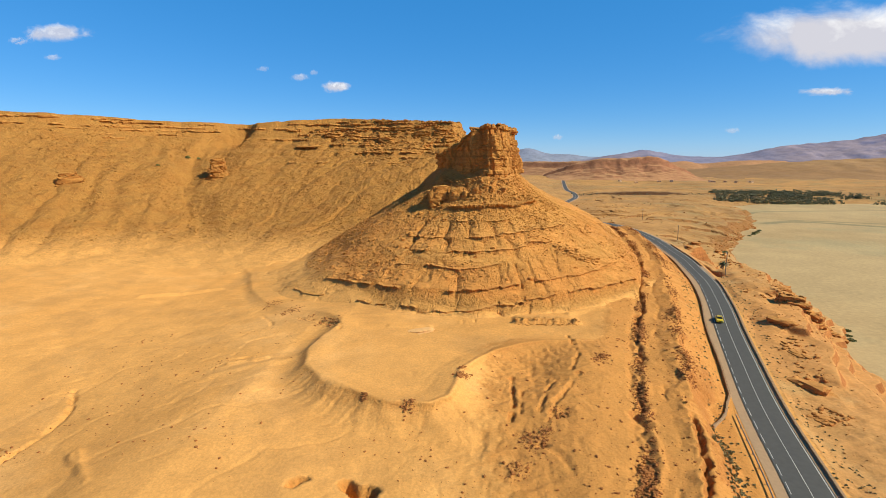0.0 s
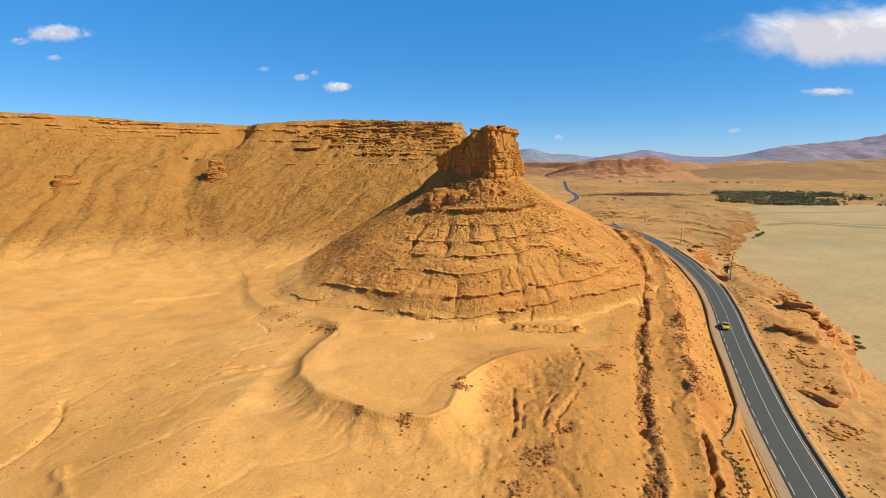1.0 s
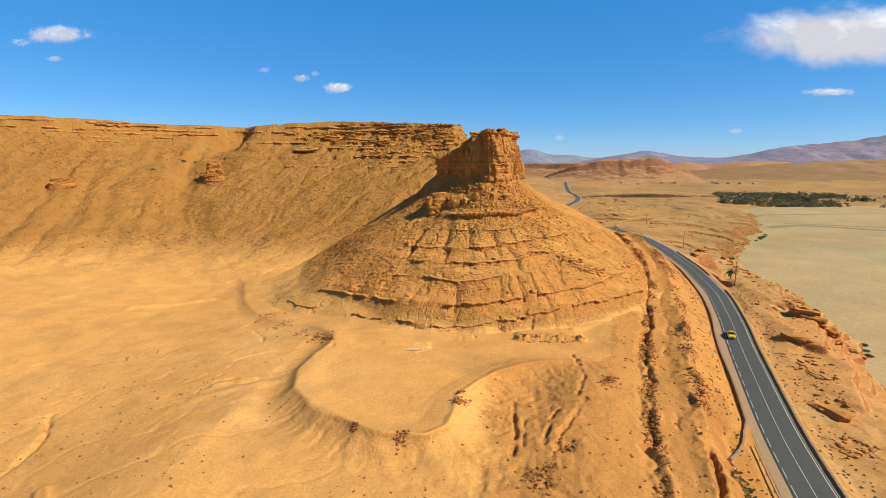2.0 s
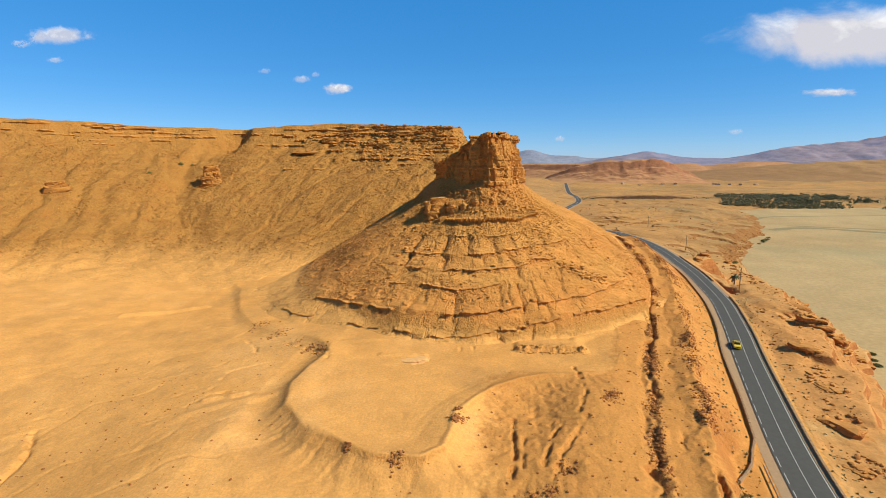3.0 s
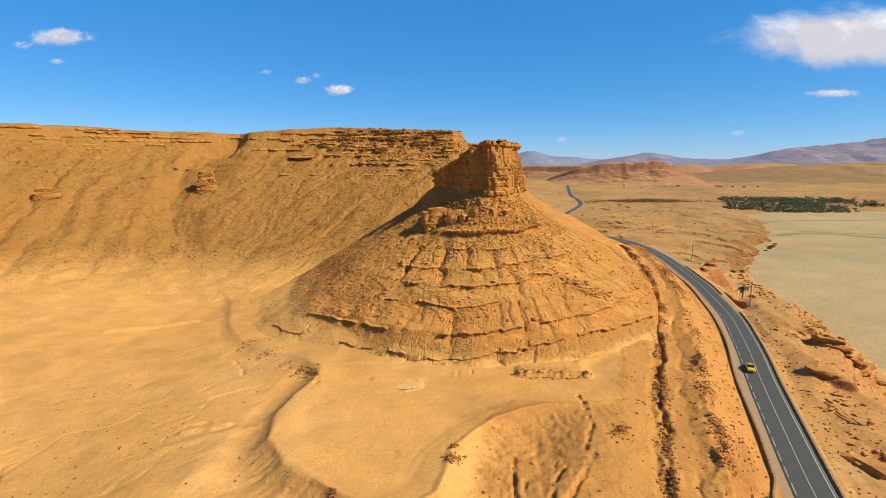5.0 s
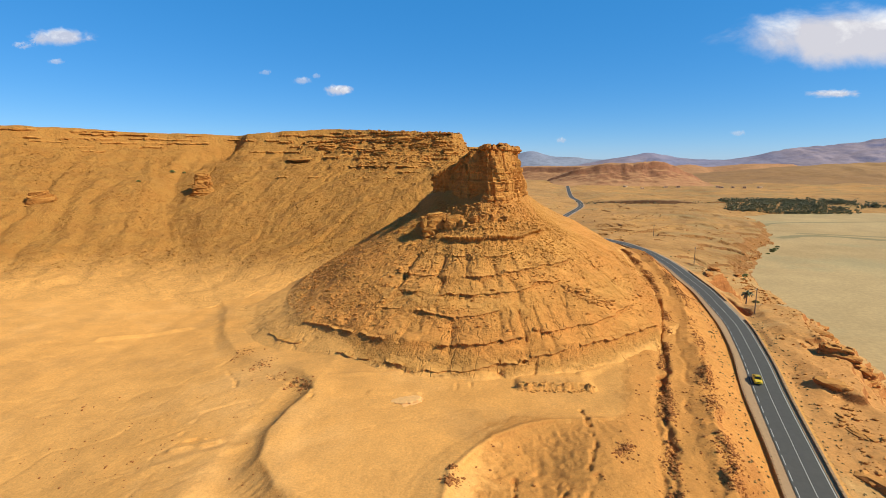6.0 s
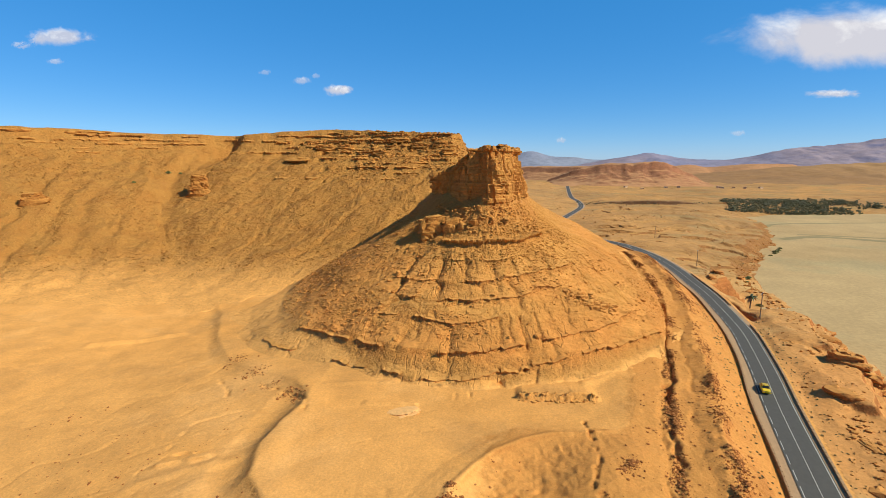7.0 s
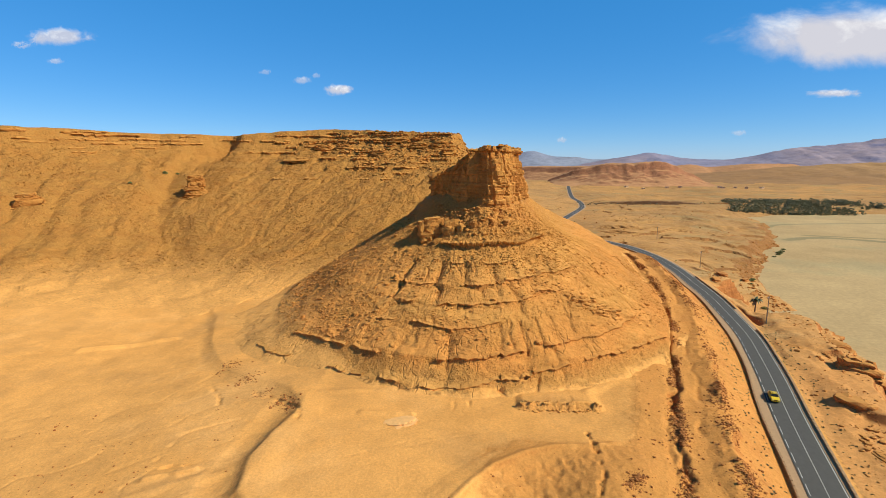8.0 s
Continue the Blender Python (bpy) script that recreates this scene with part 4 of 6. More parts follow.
def scarp_ledges():
    """Cap slabs along the mesa's rim beds."""
    rng = random.Random(18)
    ys, gx = np.linspace(240, 410, 520), np.arange(-312, -10, 0.8)
    gz = mesa_height(*np.meshgrid(gx, ys, indexing="ij"))
    for h, x0, x1, gap in ((73.5, -150, -28, 0.3), (70.5, -270, -24, 0.4), (66.5, -140, -20, 0.35), (62.5, -260, -20, 0.5), (57.5, -110, -18, 0.45), (52.0, -90, -16, 0.4), (46.0, -140, -60, 0.7), (72.5, -270, -205, 0.25), (68.0, -272, -196, 0.3), (65.0, -272, -215, 0.55), (59.0, -268, -225, 0.7), (71.8, -140, -30, 0.35), (68.6, -150, -22, 0.45), (64.4, -120, -18, 0.4), (60.0, -100, -16, 0.4), (55.0, -95, -14, 0.45), (49.0, -70, -14, 0.4), (74.5, -312, -240, 0.3), (70.0, -312, -250, 0.35), (75.8, -125, -60, 0.35)):
        x = x0
        while x < x1:
            w = rng.uniform(3.0, 12)
            steps = max(5, int(w / 1.0))
            xs = np.linspace(x, x + w, steps)
            cut = []
            for px in xs:
                z = gz[int(np.clip(round((px + 312) / 0.8), 0, len(gx) - 1))]
                over = np.nonzero(z > h)[0]
                cut.append(ys[over[0]] if len(over) and over[0] > 0 else 0.0)
            if rng.random() > gap and min(cut) > 0 and max(cut) - min(cut) < 2 + w:
                co, q = [], []
                t, l = rng.uniform(0.45, 1.5), rng.uniform(0.4, 1.4)
                for px, py in zip(xs, cut):
                    j = 0.4 * math.sin(3.1 * px) + 0.4 * rng.uniform(-1, 1)
                    zb, zt = np.interp([py + 4.0, py + 1.2], ys, gz[int(np.clip(round((px + 312) / 0.8), 0, len(gx) - 1))])
                    zt = min(max(float(zt), h + 0.4), h + 2.0)
                    for dy, z in ((4.0, min(float(zb), zt + 2) - 0.5), (1.0, zt + 0.1), (-l + j, zt - 0.2), (-l * 0.9 + j, zt - t * 0.6), (-l * 0.4 + j, zt - t), (3.0, zt - t - 0.6)):
                        co.append((px, py + dy, z + 0.15 * rng.uniform(-1, 1)))
                for i in range(steps - 1):
                    for m in range(5):
                        p = i * 6 + m
                        q.append((p, p + 6, p + 7, p + 1))
                n = len(co)
                q += [(0, 1, 2, 3), (0, 3, 4, 5), (n - 6, n - 3, n - 4, n - 5), (n - 6, n - 1, n - 2, n - 3)]
                raw_mesh("ledge", np.array(co), np.array(q), M_CLIFF).parent = mesa
            x += w * rng.uniform(0.9, 1.1)


scarp_ledges()
ledges()


# ---------------------------------------------------------------- loose rock
def rock_bm(rng, sub=2, flat=0.7, rough=0.25):
    bm = bmesh.new()
    bmesh.ops.create_icosphere(bm, subdivisions=sub, radius=1)
    o = Vector((rng.uniform(0, 99), rng.uniform(0, 99), rng.uniform(0, 99)))
    axes = [Vector(p) for p in ((1, 0, 0), (-1, 0, 0), (0, 1, 0), (0, -1, 0), (0, 0, 1), (0, 0, -1))]
    cuts = [((p + Vector((rng.uniform(-0.4, 0.4), rng.uniform(-0.4, 0.4), rng.uniform(-0.3, 0.3)))).normalized(), rng.uniform(0.6, 0.85)) for p in axes]
    cuts += [(Vector((rng.gauss(0, 1), rng.gauss(0, 1), rng.gauss(0, 0.8))).normalized(), rng.uniform(0.75, 0.95)) for _ in range(3)]
    for v in bm.verts:
        c = v.co.copy()
        k = min([1.25] + [d / c.dot(n) for n, d in cuts if c.dot(n) > 0.05]) * (1 + 0.3 * rough * noise.noise(c * 2.1 + o))
        v.co = c * k
        v.co.z *= flat
    return bm


def rock_arrays(seed, kinds=6, sub=1):
    rng = random.Random(seed)
    out = []
    for _ in range(kinds):
        bm = rock_bm(rng, sub, rng.uniform(0.5, 0.9), 0.35)
        bm.verts.ensure_lookup_table()
        out.append((np.array([v.co[:] for v in bm.verts]), np.array([[v.index for v in f.verts] for f in bm.faces])))
        bm.free()
    return out


def scatter(name, n, seed, place, sizes, material, label, category, sink=0.25):
    """Many stones in one mesh, lying on the land."""
    rng = np.random.default_rng(seed)
    kinds = rock_arrays(seed)
    x, y = place(rng, n)
    z = surface(x, y)
    s = sizes[0] * (sizes[1] / sizes[0]) ** (rng.random(len(x)) ** 2.6)
    co, fs, base = [], [], 0
    for i in range(len(x)):
        v, f = kinds[i % len(kinds)]
        a = rng.uniform(0, 6.283)
        c, t = math.cos(a), math.sin(a)
        p = v * s[i] * rng.uniform(0.75, 1.3, 3)
        co.append(np.stack([x[i] + p[:, 0] * c - p[:, 1] * t, y[i] + p[:, 0] * t + p[:, 1] * c, z[i] + p[:, 2] + s[i] * sink], -1))
        fs.append(f + base)
        base += len(v)
    ob = raw_mesh(name, np.vstack(co), np.vstack(fs), material)
    return tagged(ob, label, category, kind="stuff")


RUN_Y, RUN_X = (200, 222, 242, 270, 301, 362, 422, 500), (128, 132.5, 133, 135.5, 147, 188, 229, 268)


def on_flank(rng, n):
    a = rng.uniform(-3.5, 0.1, n * 2)
    r = 22 + 50 * rng.random(n * 2) ** 0.8
    x, y = -3 + r * np.cos(a), 214 + r * np.sin(a)
    k = (vnoise(x / 9, y / 9, 401) + 0.75 - 0.7 * sstep(r, 45, 58) * sstep(np.abs(a + 1.4), 0.75, 0.5) > rng.uniform(0, 1.2, n * 2)) & (butte_height(x, y) > ground_height(x, y) + 0.3)
    return x[k][:n], y[k][:n]


def on_scarp(rng, n):
    x, y = rng.uniform(-330, 20, n * 3), rng.uniform(200, 400, n * 3)
    z = mesa_height(x, y)
    k = (z > ground_height(x, y) + 5 + 5 * rng.random(n * 3)) & (z < 71) & (vnoise(x / 14, y / 14, 403) + 0.6 > rng.uniform(0, 1.3, n * 3))
    return x[k][:n], y[k][:n]


def in_front(rng, n):
    x, y = rng.uniform(-100, 45, n * 3), 56 + 70 * rng.random(n * 3) ** 1.3
    db, _ = signed(x, y, BENCH)
    k = (db > 0.5) & (vnoise(x / 10, y / 10, 405) + 0.35 + 0.4 * sstep(x, -40, 20) > rng.uniform(0, 1.4, n * 3))
    return x[k][:n], y[k][:n]


def by_spoil(rng, n):
    y = rng.uniform(58, 256, n * 3)
    xr = np.interp(y, ROAD[:, 1], ROAD[:, 0])
    w = rng.random(n * 3)
    x = xr - np.where((w < 0.42) & (y > 84), rng.normal(14.2, 1.1, n * 3), np.where(w < 0.93, np.interp(y, [140, 165], [23.7, 22.4]) + rng.normal(0, 0.8, n * 3), rng.uniform(9, 32, n * 3)))
    k = vnoise(x / 5, y / 5, 407) + 0.5 > rng.uniform(0, 1.3, n * 3)
    return x[k][:n], y[k][:n]


def in_heaps(rng, n):
    """Heaps of broken rock in the eroded ground before the rim."""
    spots = ((8.3, 71.5, 2.2), (7.2, 73.6, 1.6), (10.4, 74.6, 1.4), (13.8, 79.5, 1.5), (24.6, 100, 1.4), (5, 65, 1.8), (-3.6, 91, 1.2), (-21.6, 80.8, 0.5), (-13, 78.4, 1.2), (-81, 68, 2.5), (-4.3, 93.7, 0.7), (-4.4, 89.8, 0.6), (26, 101.7, 1.2), (-50, 131, 3.0), (-44, 127, 2.0), (-41, 124, 1.6), (-58, 139, 3.0), (-67, 148, 3.5))
    c = [spots[i] for i in rng.integers(0, len(spots), n)]
    return np.array([p[0] + rng.normal(0, p[2] * 0.6) for p in c]), np.array([p[1] + rng.normal(0, p[2] * 0.6) for p in c])


def on_bank(rng, n):
    spots = ((93, 158, 5), (77, 119, 4), (85, 140, 5), (66, 91, 3), (104, 151, 4), (72, 108, 4), (98, 170, 5), (106, 185, 6), (106, 254, 5), (113, 263, 5), (80, 128, 4), (116, 205, 6))
    c = [spots[i] for i in rng.integers(0, len(spots), n)]
    return np.array([p[0] + rng.normal(0, p[2] * 0.6) for p in c]), np.array([p[1] + rng.normal(0, p[2] * 0.8) for p in c])


def roadside(rng, n):
    y = rng.uniform(66, 200, n)
    xr = np.interp(y, ROAD[:, 1], ROAD[:, 0])
    return xr + np.where(rng.random(n) < 0.5, rng.uniform(5.2, 10, n), -rng.uniform(6.5, 10.5, n)), y


def by_river(rng, n):
    y = rng.uniform(62, 260, n * 3)
    xr, xe = np.interp(y, ROAD[:, 1], ROAD[:, 0]), np.interp(y, [20, 80, 131, 153, 178, 200, 222, 270], [62, 84, 106, 112.5, 120, 128, 132.5, 135.5])
    x = xr + 7 + (xe - xr - 8) * rng.random(n * 3)
    k = vnoise(x / 7, y / 7, 409) + 0.3 > rng.uniform(0, 1.3, n * 3)
    return x[k][:n], y[k][:n]


def below_crown(rng, n):
    a, r = rng.uniform(-2.5, -0.3, n), rng.uniform(15, 36, n)
    x, y = -3 + r * np.cos(a), 214 + r * np.sin(a)
    k = (signed(x, y, CROWN)[0] > 1.5) & (signed(x, y, CROWN)[0] < 11.5) & (vnoise(x / 5, y / 5, 419) > -0.4)
    return x[k], y[k]


scatter("cliff_foot_blocks", 2600, 39, below_crown, (0.2, 1.0), M_BUTTE, "angular fallen blocks at the foot of the butte cliff", "rubble")
scatter("rim_blocks", 1500, 42, lambda rng, n: (rng.uniform(-85, -12, n), rng.uniform(340, 384, n)), (0.35, 1.7), M_CLIFF, "angular fallen blocks below the mesa rim", "rubble")
scatter("butte_scree", 13000, 21, on_flank, (0.10, 0.55), M_BUTTE, "broken sandstone blocks and scree on the butte flank", "scree")
scatter("mesa_scree", 17000, 22, on_scarp, (0.18, 0.72), M_MESA, "scattered blocks and scree on the mesa slope", "scree")
scatter("ground_stones", 1300, 23, in_front, (0.05, 0.30), M_CLOD, "loose stones lying on the desert ground", "stones")
scatter("rubble_heaps", 2600, 33, in_heaps, (0.05, 0.34), M_CLOD, "heaps of broken reddish rock in the eroded ground", "rubble")
scatter("scarp_blocks", 120, 40, lambda rng, n: (rng.uniform(8, 25.5, n), 124.7 + rng.normal(0, 0.5, n)), (0.15, 0.6), M_BUTTE, "broken blocks along a low scarp at the butte foot", "rubble")
scatter("bluff_rubble", 1100, 41, lambda rng, n: (lambda u: (np.interp(u, RUN_Y, RUN_X) - 1.5 - np.abs(rng.normal(0, 4.5, n)), u))(rng.uniform(225, 420, n)), (0.15, 0.9), M_RED, "red rubble along the eroded edge of the river bed", "rubble")
scatter("flank_blocks", 420, 38, lambda rng, n: (31 + rng.normal(0, 3.4, n), 161.5 + rng.normal(0, 1.9, n)), (0.2, 0.95), M_BUTTE, "cluster of angular dark blocks low on the butte flank", "rubble")
scatter("bank_blocks", 900, 37, on_bank, (0.12, 0.7), M_RED, "angular red blocks fallen from the bank outcrops", "rubble")
scatter("spoil_rubble", 17000, 24, by_spoil, (0.05, 0.32), M_CLOD, "reddish rubble along the spoil ridge and gully", "rubble")
def on_plain(rng, n):
    x, y = rng.uniform(70, 420, n * 3), 255 + 500 * rng.random(n * 3) ** 1.3
    k = (~inside(x, y, RIVER)) & (np.abs(road_at(x, y)[0]) > 9) & (road_at(x, y)[0] > 0) & (vnoise(x / 18, y / 18, 415) + 0.4 > rng.uniform(0, 1.3, n * 3))
    return x[k][:n], y[k][:n]


scatter("plain_stones", 1300, 29, on_plain, (0.2, 1.0), M_RED, "scattered reddish blocks on the plain beside the river", "stones")
scatter("bank_stones", 900, 25, by_river, (0.08, 0.4), M_BANK, "reddish stones on the slope above the river bed", "stones")


def outcrop(name, x, y, w, h, beds, seed, label, material, turn=0.0, dz=0.0):
    """A knob of bedded rock: hard beds that stand out over thin soft ones, jointed and uneven."""
    rng = random.Random(seed)
    root = new(name)
    n = beds * 2 + 3
    thick = [rng.uniform(0.6, 1.6) if i % 2 else rng.uniform(0.25, 0.6) for i in range(n)]
    unit = 1.12 * h / sum(thick)
    z = -0.42 * h
    cx = cy = 0.0
    for i in range(n):
        f = max(0.0, (z + 0.3 * h) / h)
        e = (1 - 0.6 * f ** 1.3) * (rng.uniform(0.94, 1.08) if i % 2 else rng.uniform(0.86, 0.98))
        t = thick[i] * unit
        cx, cy = rng.uniform(-0.07, 0.07) * w, rng.uniform(-0.06, 0.06) * w
        bm = bmesh.new()
        blocks = rng.choice((2, 3, 3, 4)) if w > 5 else rng.choice((1, 2))
        pieces = [(0.0, 0.78 * w * e, 0.36 * w * e)]
        edges = sorted([-0.5, 0.5] + [(k + rng.uniform(-0.25, 0.25)) / blocks - 0.5 for k in range(1, blocks)])
        for u0, u1 in zip(edges[:-1], edges[1:]):
            pieces.append(((u0 + u1) / 2 * w * e, (u1 - u0) * w * e, w * 0.42 * e * rng.uniform(0.75, 1.15) * (1 - 0.5 * abs(u0 + u1))))
        for mx, side, deep in pieces:
            rock = rock_bm(rng, 2, 1.0, 0.3)
            made = {}
            for v in rock.verts:
                made[v.index] = bm.verts.new((cx + mx + v.co.x * side * 0.74, cy + v.co.y * deep * 0.95 + rng.uniform(-0.01, 0.01) * w, z + t * 0.5 + v.co.z * t * 1.0))
            for f in rock.faces:
                bm.faces.new([made[v.index] for v in f.verts])
            rock.free()
        part("bed", bm, material, root)
        z += t * 0.85
    root.matrix_world = pose(x, y, float(surface(x, y)[0]) + dz, rng.uniform(-4, 4), rng.uniform(-4, 4), math.degrees(turn))
    return tagged(root, label, "rock outcrop")


DARK, LOW, RIMROCK, RED, BLUFF = "dark layered sandstone outcrop beside a scree gully", "low stack of thin sandstone beds on the scree slope", "dark sandstone outcrop below the mesa rim", "red overhanging sandstone outcrop above the river bed", "red sandstone bluff between road and river bed"
for x, y, w, h, n, seed, label, m, turn, dz in (
        (-171, 309, 13, 19, 7, 3, DARK, M_CLIFF, 0.5, 1.5), (-229, 258, 14, 12, 5, 4, LOW, M_CLIFF, 0.7, -0.8), (-112, 372, 15, 8, 5, 6, RIMROCK, M_CLIFF, 0.1, 0), (-98, 371, 13, 7, 5, 9, RIMROCK, M_CLIFF, -0.1, 0),
        (-70, 360, 12, 4, 3, 12, LOW, M_CLIFF, 0, -0.5), (-126, 356, 18, 3, 2, 13, LOW, M_CLIFF, 0, -0.5),
        (-16.4, 191.0, 9.5, 8, 2, 14, "sandstone shoulder below the butte cliff", M_CLIFF, 0.3, 1.2), (-9.8, 189.4, 7, 4.5, 1, 34, "sandstone shoulder below the butte cliff", M_CLIFF, 0.1, 0.0), (-30, 366, 13, 6, 5, 51, RIMROCK, M_CLIFF, 0.3, -1.0), (-44, 366, 14, 5, 5, 52, RIMROCK, M_CLIFF, 0.0, -1.0), (-24, 360, 10, 5, 4, 53, RIMROCK, M_CLIFF, 0.5, -1.0), (-58, 370, 13, 4, 4, 54, RIMROCK, M_CLIFF, 0.1, -0.8),
        (95.5, 155, 11, 6.5, 4, 15, RED, M_RED, -0.5, -1.4), (83, 136, 8, 2.4, 1, 35, RED, M_RED, -0.9, -0.6), (70, 103, 9, 3.2, 1, 36, RED, M_RED, -1.0, -0.7), (101, 172, 10, 2.6, 1, 37, RED, M_RED, -0.6, -0.8), (110, 190, 9, 2.6, 1, 38, RED, M_RED, -0.9, -0.8), (100, 152.0, 8, 5.5, 3, 16, RED, M_RED, -0.8, -0.9), (91, 166, 10, 2.4, 1, 29, RED, M_RED, -0.4, -1.45), (-15.6, 117.6, 8, 0.6, 1, 43, "pale flat rock slab lying on the sandy platform", M_PALE, 0.2, -0.12), (126, 262, 8, 4, 3, 44, BLUFF, M_RED, 1.0, -1.0), (133, 285, 8, 3.5, 3, 45, BLUFF, M_RED, 0.9, -1.0), (64, 90, 6, 2.4, 1, 17, RED, M_RED, -0.9, -0.9), (76, 118, 7, 2.2, 1, 18, RED, M_RED, -1.2, -0.9),
        (106, 150, 6, 2.6, 1, 33, RED, M_RED, -1.0, -0.8), (108, 256, 11, 7, 6, 19, BLUFF, M_RED, 1.2, -2.5), (114, 266, 10, 6, 5, 20, BLUFF, M_RED, 0.9, -2.5), (101, 246, 8, 4, 4, 26, BLUFF, M_RED, 1.3, -1.5)):
    outcrop("rock_outcrop", x, y, w, h, n, seed, label, m, turn, dz)


# ---------------------------------------------------------------- road
def band(name, a, b, lift, material, s0=0.0, s1=1e9, parent=None):
    """A strip along the road between two offsets from its middle (plus: right)."""
    P = ROAD
    d = np.gradient(P[:, :2], axis=0)
    d /= np.hypot(d[:, 0], d[:, 1])[:, None]
    run = np.concatenate([[0], np.cumsum(np.hypot(*np.diff(P[:, :2], axis=0).T))])
    ends = np.unique(np.clip(np.concatenate([[s0], run[(run > s0) & (run < s1)], [min(s1, run[-1])]]), 0, run[-1]))
    Q = np.stack([np.interp(ends, run, P[:, i]) for i in range(3)], -1)
    T = np.stack([np.interp(ends, run, d[:, i]) for i in range(2)], -1)
    co = []
    for o in np.linspace(a, b, max(2, int(abs(b - a) / 1.7) + 1)):
        co.append(np.stack([Q[:, 0] + T[:, 1] * o, Q[:, 1] - T[:, 0] * o, Q[:, 2] + lift - 0.012 * abs(o)], -1))
    n, m = len(Q), len(co)
    idx = np.arange(n * m).reshape(m, n)
    q = np.stack([idx[:-1, :-1], idx[1:, :-1], idx[1:, 1:], idx[:-1, 1:]], -1).reshape(-1, 4)
    ob = raw_mesh(name, np.vstack(co), q, material)
    if parent:
        ob.parent = parent
    return ob


run_at = lambda y: float(np.interp(y, ROAD[:, 1], np.concatenate([[0], np.cumsum(np.hypot(*np.diff(ROAD[:, :2], axis=0).T))])))
shoulder = tagged(band("road_shoulder", -4.9, 4.7, 0.0, M_SHOULDER), "pale gravel shoulders along the road", "shoulder", kind="structure")
road = tagged(band("road", -3.1, 3.25, 0.09, M_ASPHALT), "grey two-lane asphalt road with white lines", "road", kind="structure")
band("centre_line", -0.01, 0.10, 0.105, M_LINE, 60, 900, road)
band("edge_line", 2.86, 3.02, 0.105, M_LINE, 60, 900, road)
s = run_at(40)
while s < run_at(330):
    band("edge_dash", -2.80, -2.67, 0.105, M_LINE, s, s + 3.0, road)
    s += 4.6


def on_road(y, off):
    x, z = float(np.interp(y, ROAD[:, 1], ROAD[:, 0])), float(np.interp(y, ROAD[:, 1], ROAD[:, 2]))
    y2 = y + 1
    t = Vector((float(np.interp(y2, ROAD[:, 1], ROAD[:, 0])) - x, 1, 0)).normalized()
    return Vector((x + t.y * off, y - t.x * off, z)), math.atan2(-t.x, t.y)


def box(bm, size, at, turn=None):
    g = bmesh.ops.create_cube(bm, size=1)["verts"]
    bmesh.ops.scale(bm, verts=g, vec=size)
    if turn:
        bmesh.ops.rotate(bm, verts=g, cent=(0, 0, 0), matrix=turn)
    bmesh.ops.translate(bm, verts=g, vec=at)
    return g


def guard_rail(pts, label):
    """Posts with a folded steel beam, its bays each a part."""
    root = new("guard_rail")
    root.location = pts[0]
    base = Vector(pts[0])
    for a, b in zip(pts[:-1], pts[1:]):
        a, b = Vector(a) - base, Vector(b) - base
        bm = bmesh.new()
        box(bm, (0.10, 0.14, 0.95), a + Vector((0, 0, 0.25)))
        part("post", bm, M_STEEL, root)
        n = (b - a).cross(Vector((0, 0, 1))).normalized()
        bm = bmesh.new()
        prof = ((0.02, 0.72), (0.09, 0.66), (0.02, 0.58), (0.09, 0.50), (0.02, 0.42))
        vs = [[bm.verts.new(p + n * o + Vector((0, 0, h))) for o, h in prof] for p in (a, b)]
        bk = [[bm.verts.new(p + n * (o - 0.05) + Vector((0, 0, h))) for o, h in prof] for p in (a, b)]
        for k in range(4):
            bm.faces.new((vs[0][k], vs[1][k], vs[1][k + 1], vs[0][k + 1]))
            bm.faces.new((bk[0][k], bk[0][k + 1], bk[1][k + 1], bk[1][k]))
        for k in (0, 4):
            bm.faces.new((vs[0][k], vs[1][k], bk[1][k], bk[0][k]))
        part("beam", bm, M_STEEL, root)
    return tagged(root, label, "guard rail")


def rail_points(y0, y1, off, step=4.0):
    out, y = [], y0
    while y < y1:
        p, _ = on_road(y, off)
        out.append((p.x, p.y, p.z - 0.1))
        y += step
    return out


guard_rail(rail_points(56, 90, -5.6), "weathered steel guard rail along the gravel shoulder")


def stone_wall(name, pts, size, label, category):
    """A low wall of single stones laid end to end along a line."""
    root = new(name)
    rng = random.Random(31)
    long, thick, high = size
    smooth = [pts[0]]
    for a in pts[1:]:
        while (a - smooth[-1]).length > long * 1.08:
            smooth.append(smooth[-1] + (a - smooth[-1]).normalized() * long)
        smooth.append(a)
    base = smooth[0].copy()
    root.location = base
    shapes = []
    for k in range(5):
        bm = bmesh.new()
        box(bm, (long * 1.06, thick, high + 0.3), (0, 0, high / 2 - 0.15))
        bmesh.ops.bevel(bm, geom=list(bm.edges), offset=0.05, segments=1, affect="EDGES")
        for v in bm.verts:
            v.co += Vector((rng.uniform(-1, 1), rng.uniform(-1, 1), rng.uniform(-1, 1))) * 0.035
        me = bpy.data.meshes.new("kerb_stone")
        bm.to_mesh(me)
        bm.free()
        me.materials.append(M_KERB)
        shapes.append(me)
    for i, (a, b) in enumerate(zip(smooth[:-1], smooth[1:])):
        ob = new("kerb_stone", shapes[i % 5])
        ob.parent = root
        ob.location = (a + b) / 2 - base
        ob.rotation_euler[2] = math.atan2(b.y - a.y, b.x - a.x)
    tagged(root, label, category)


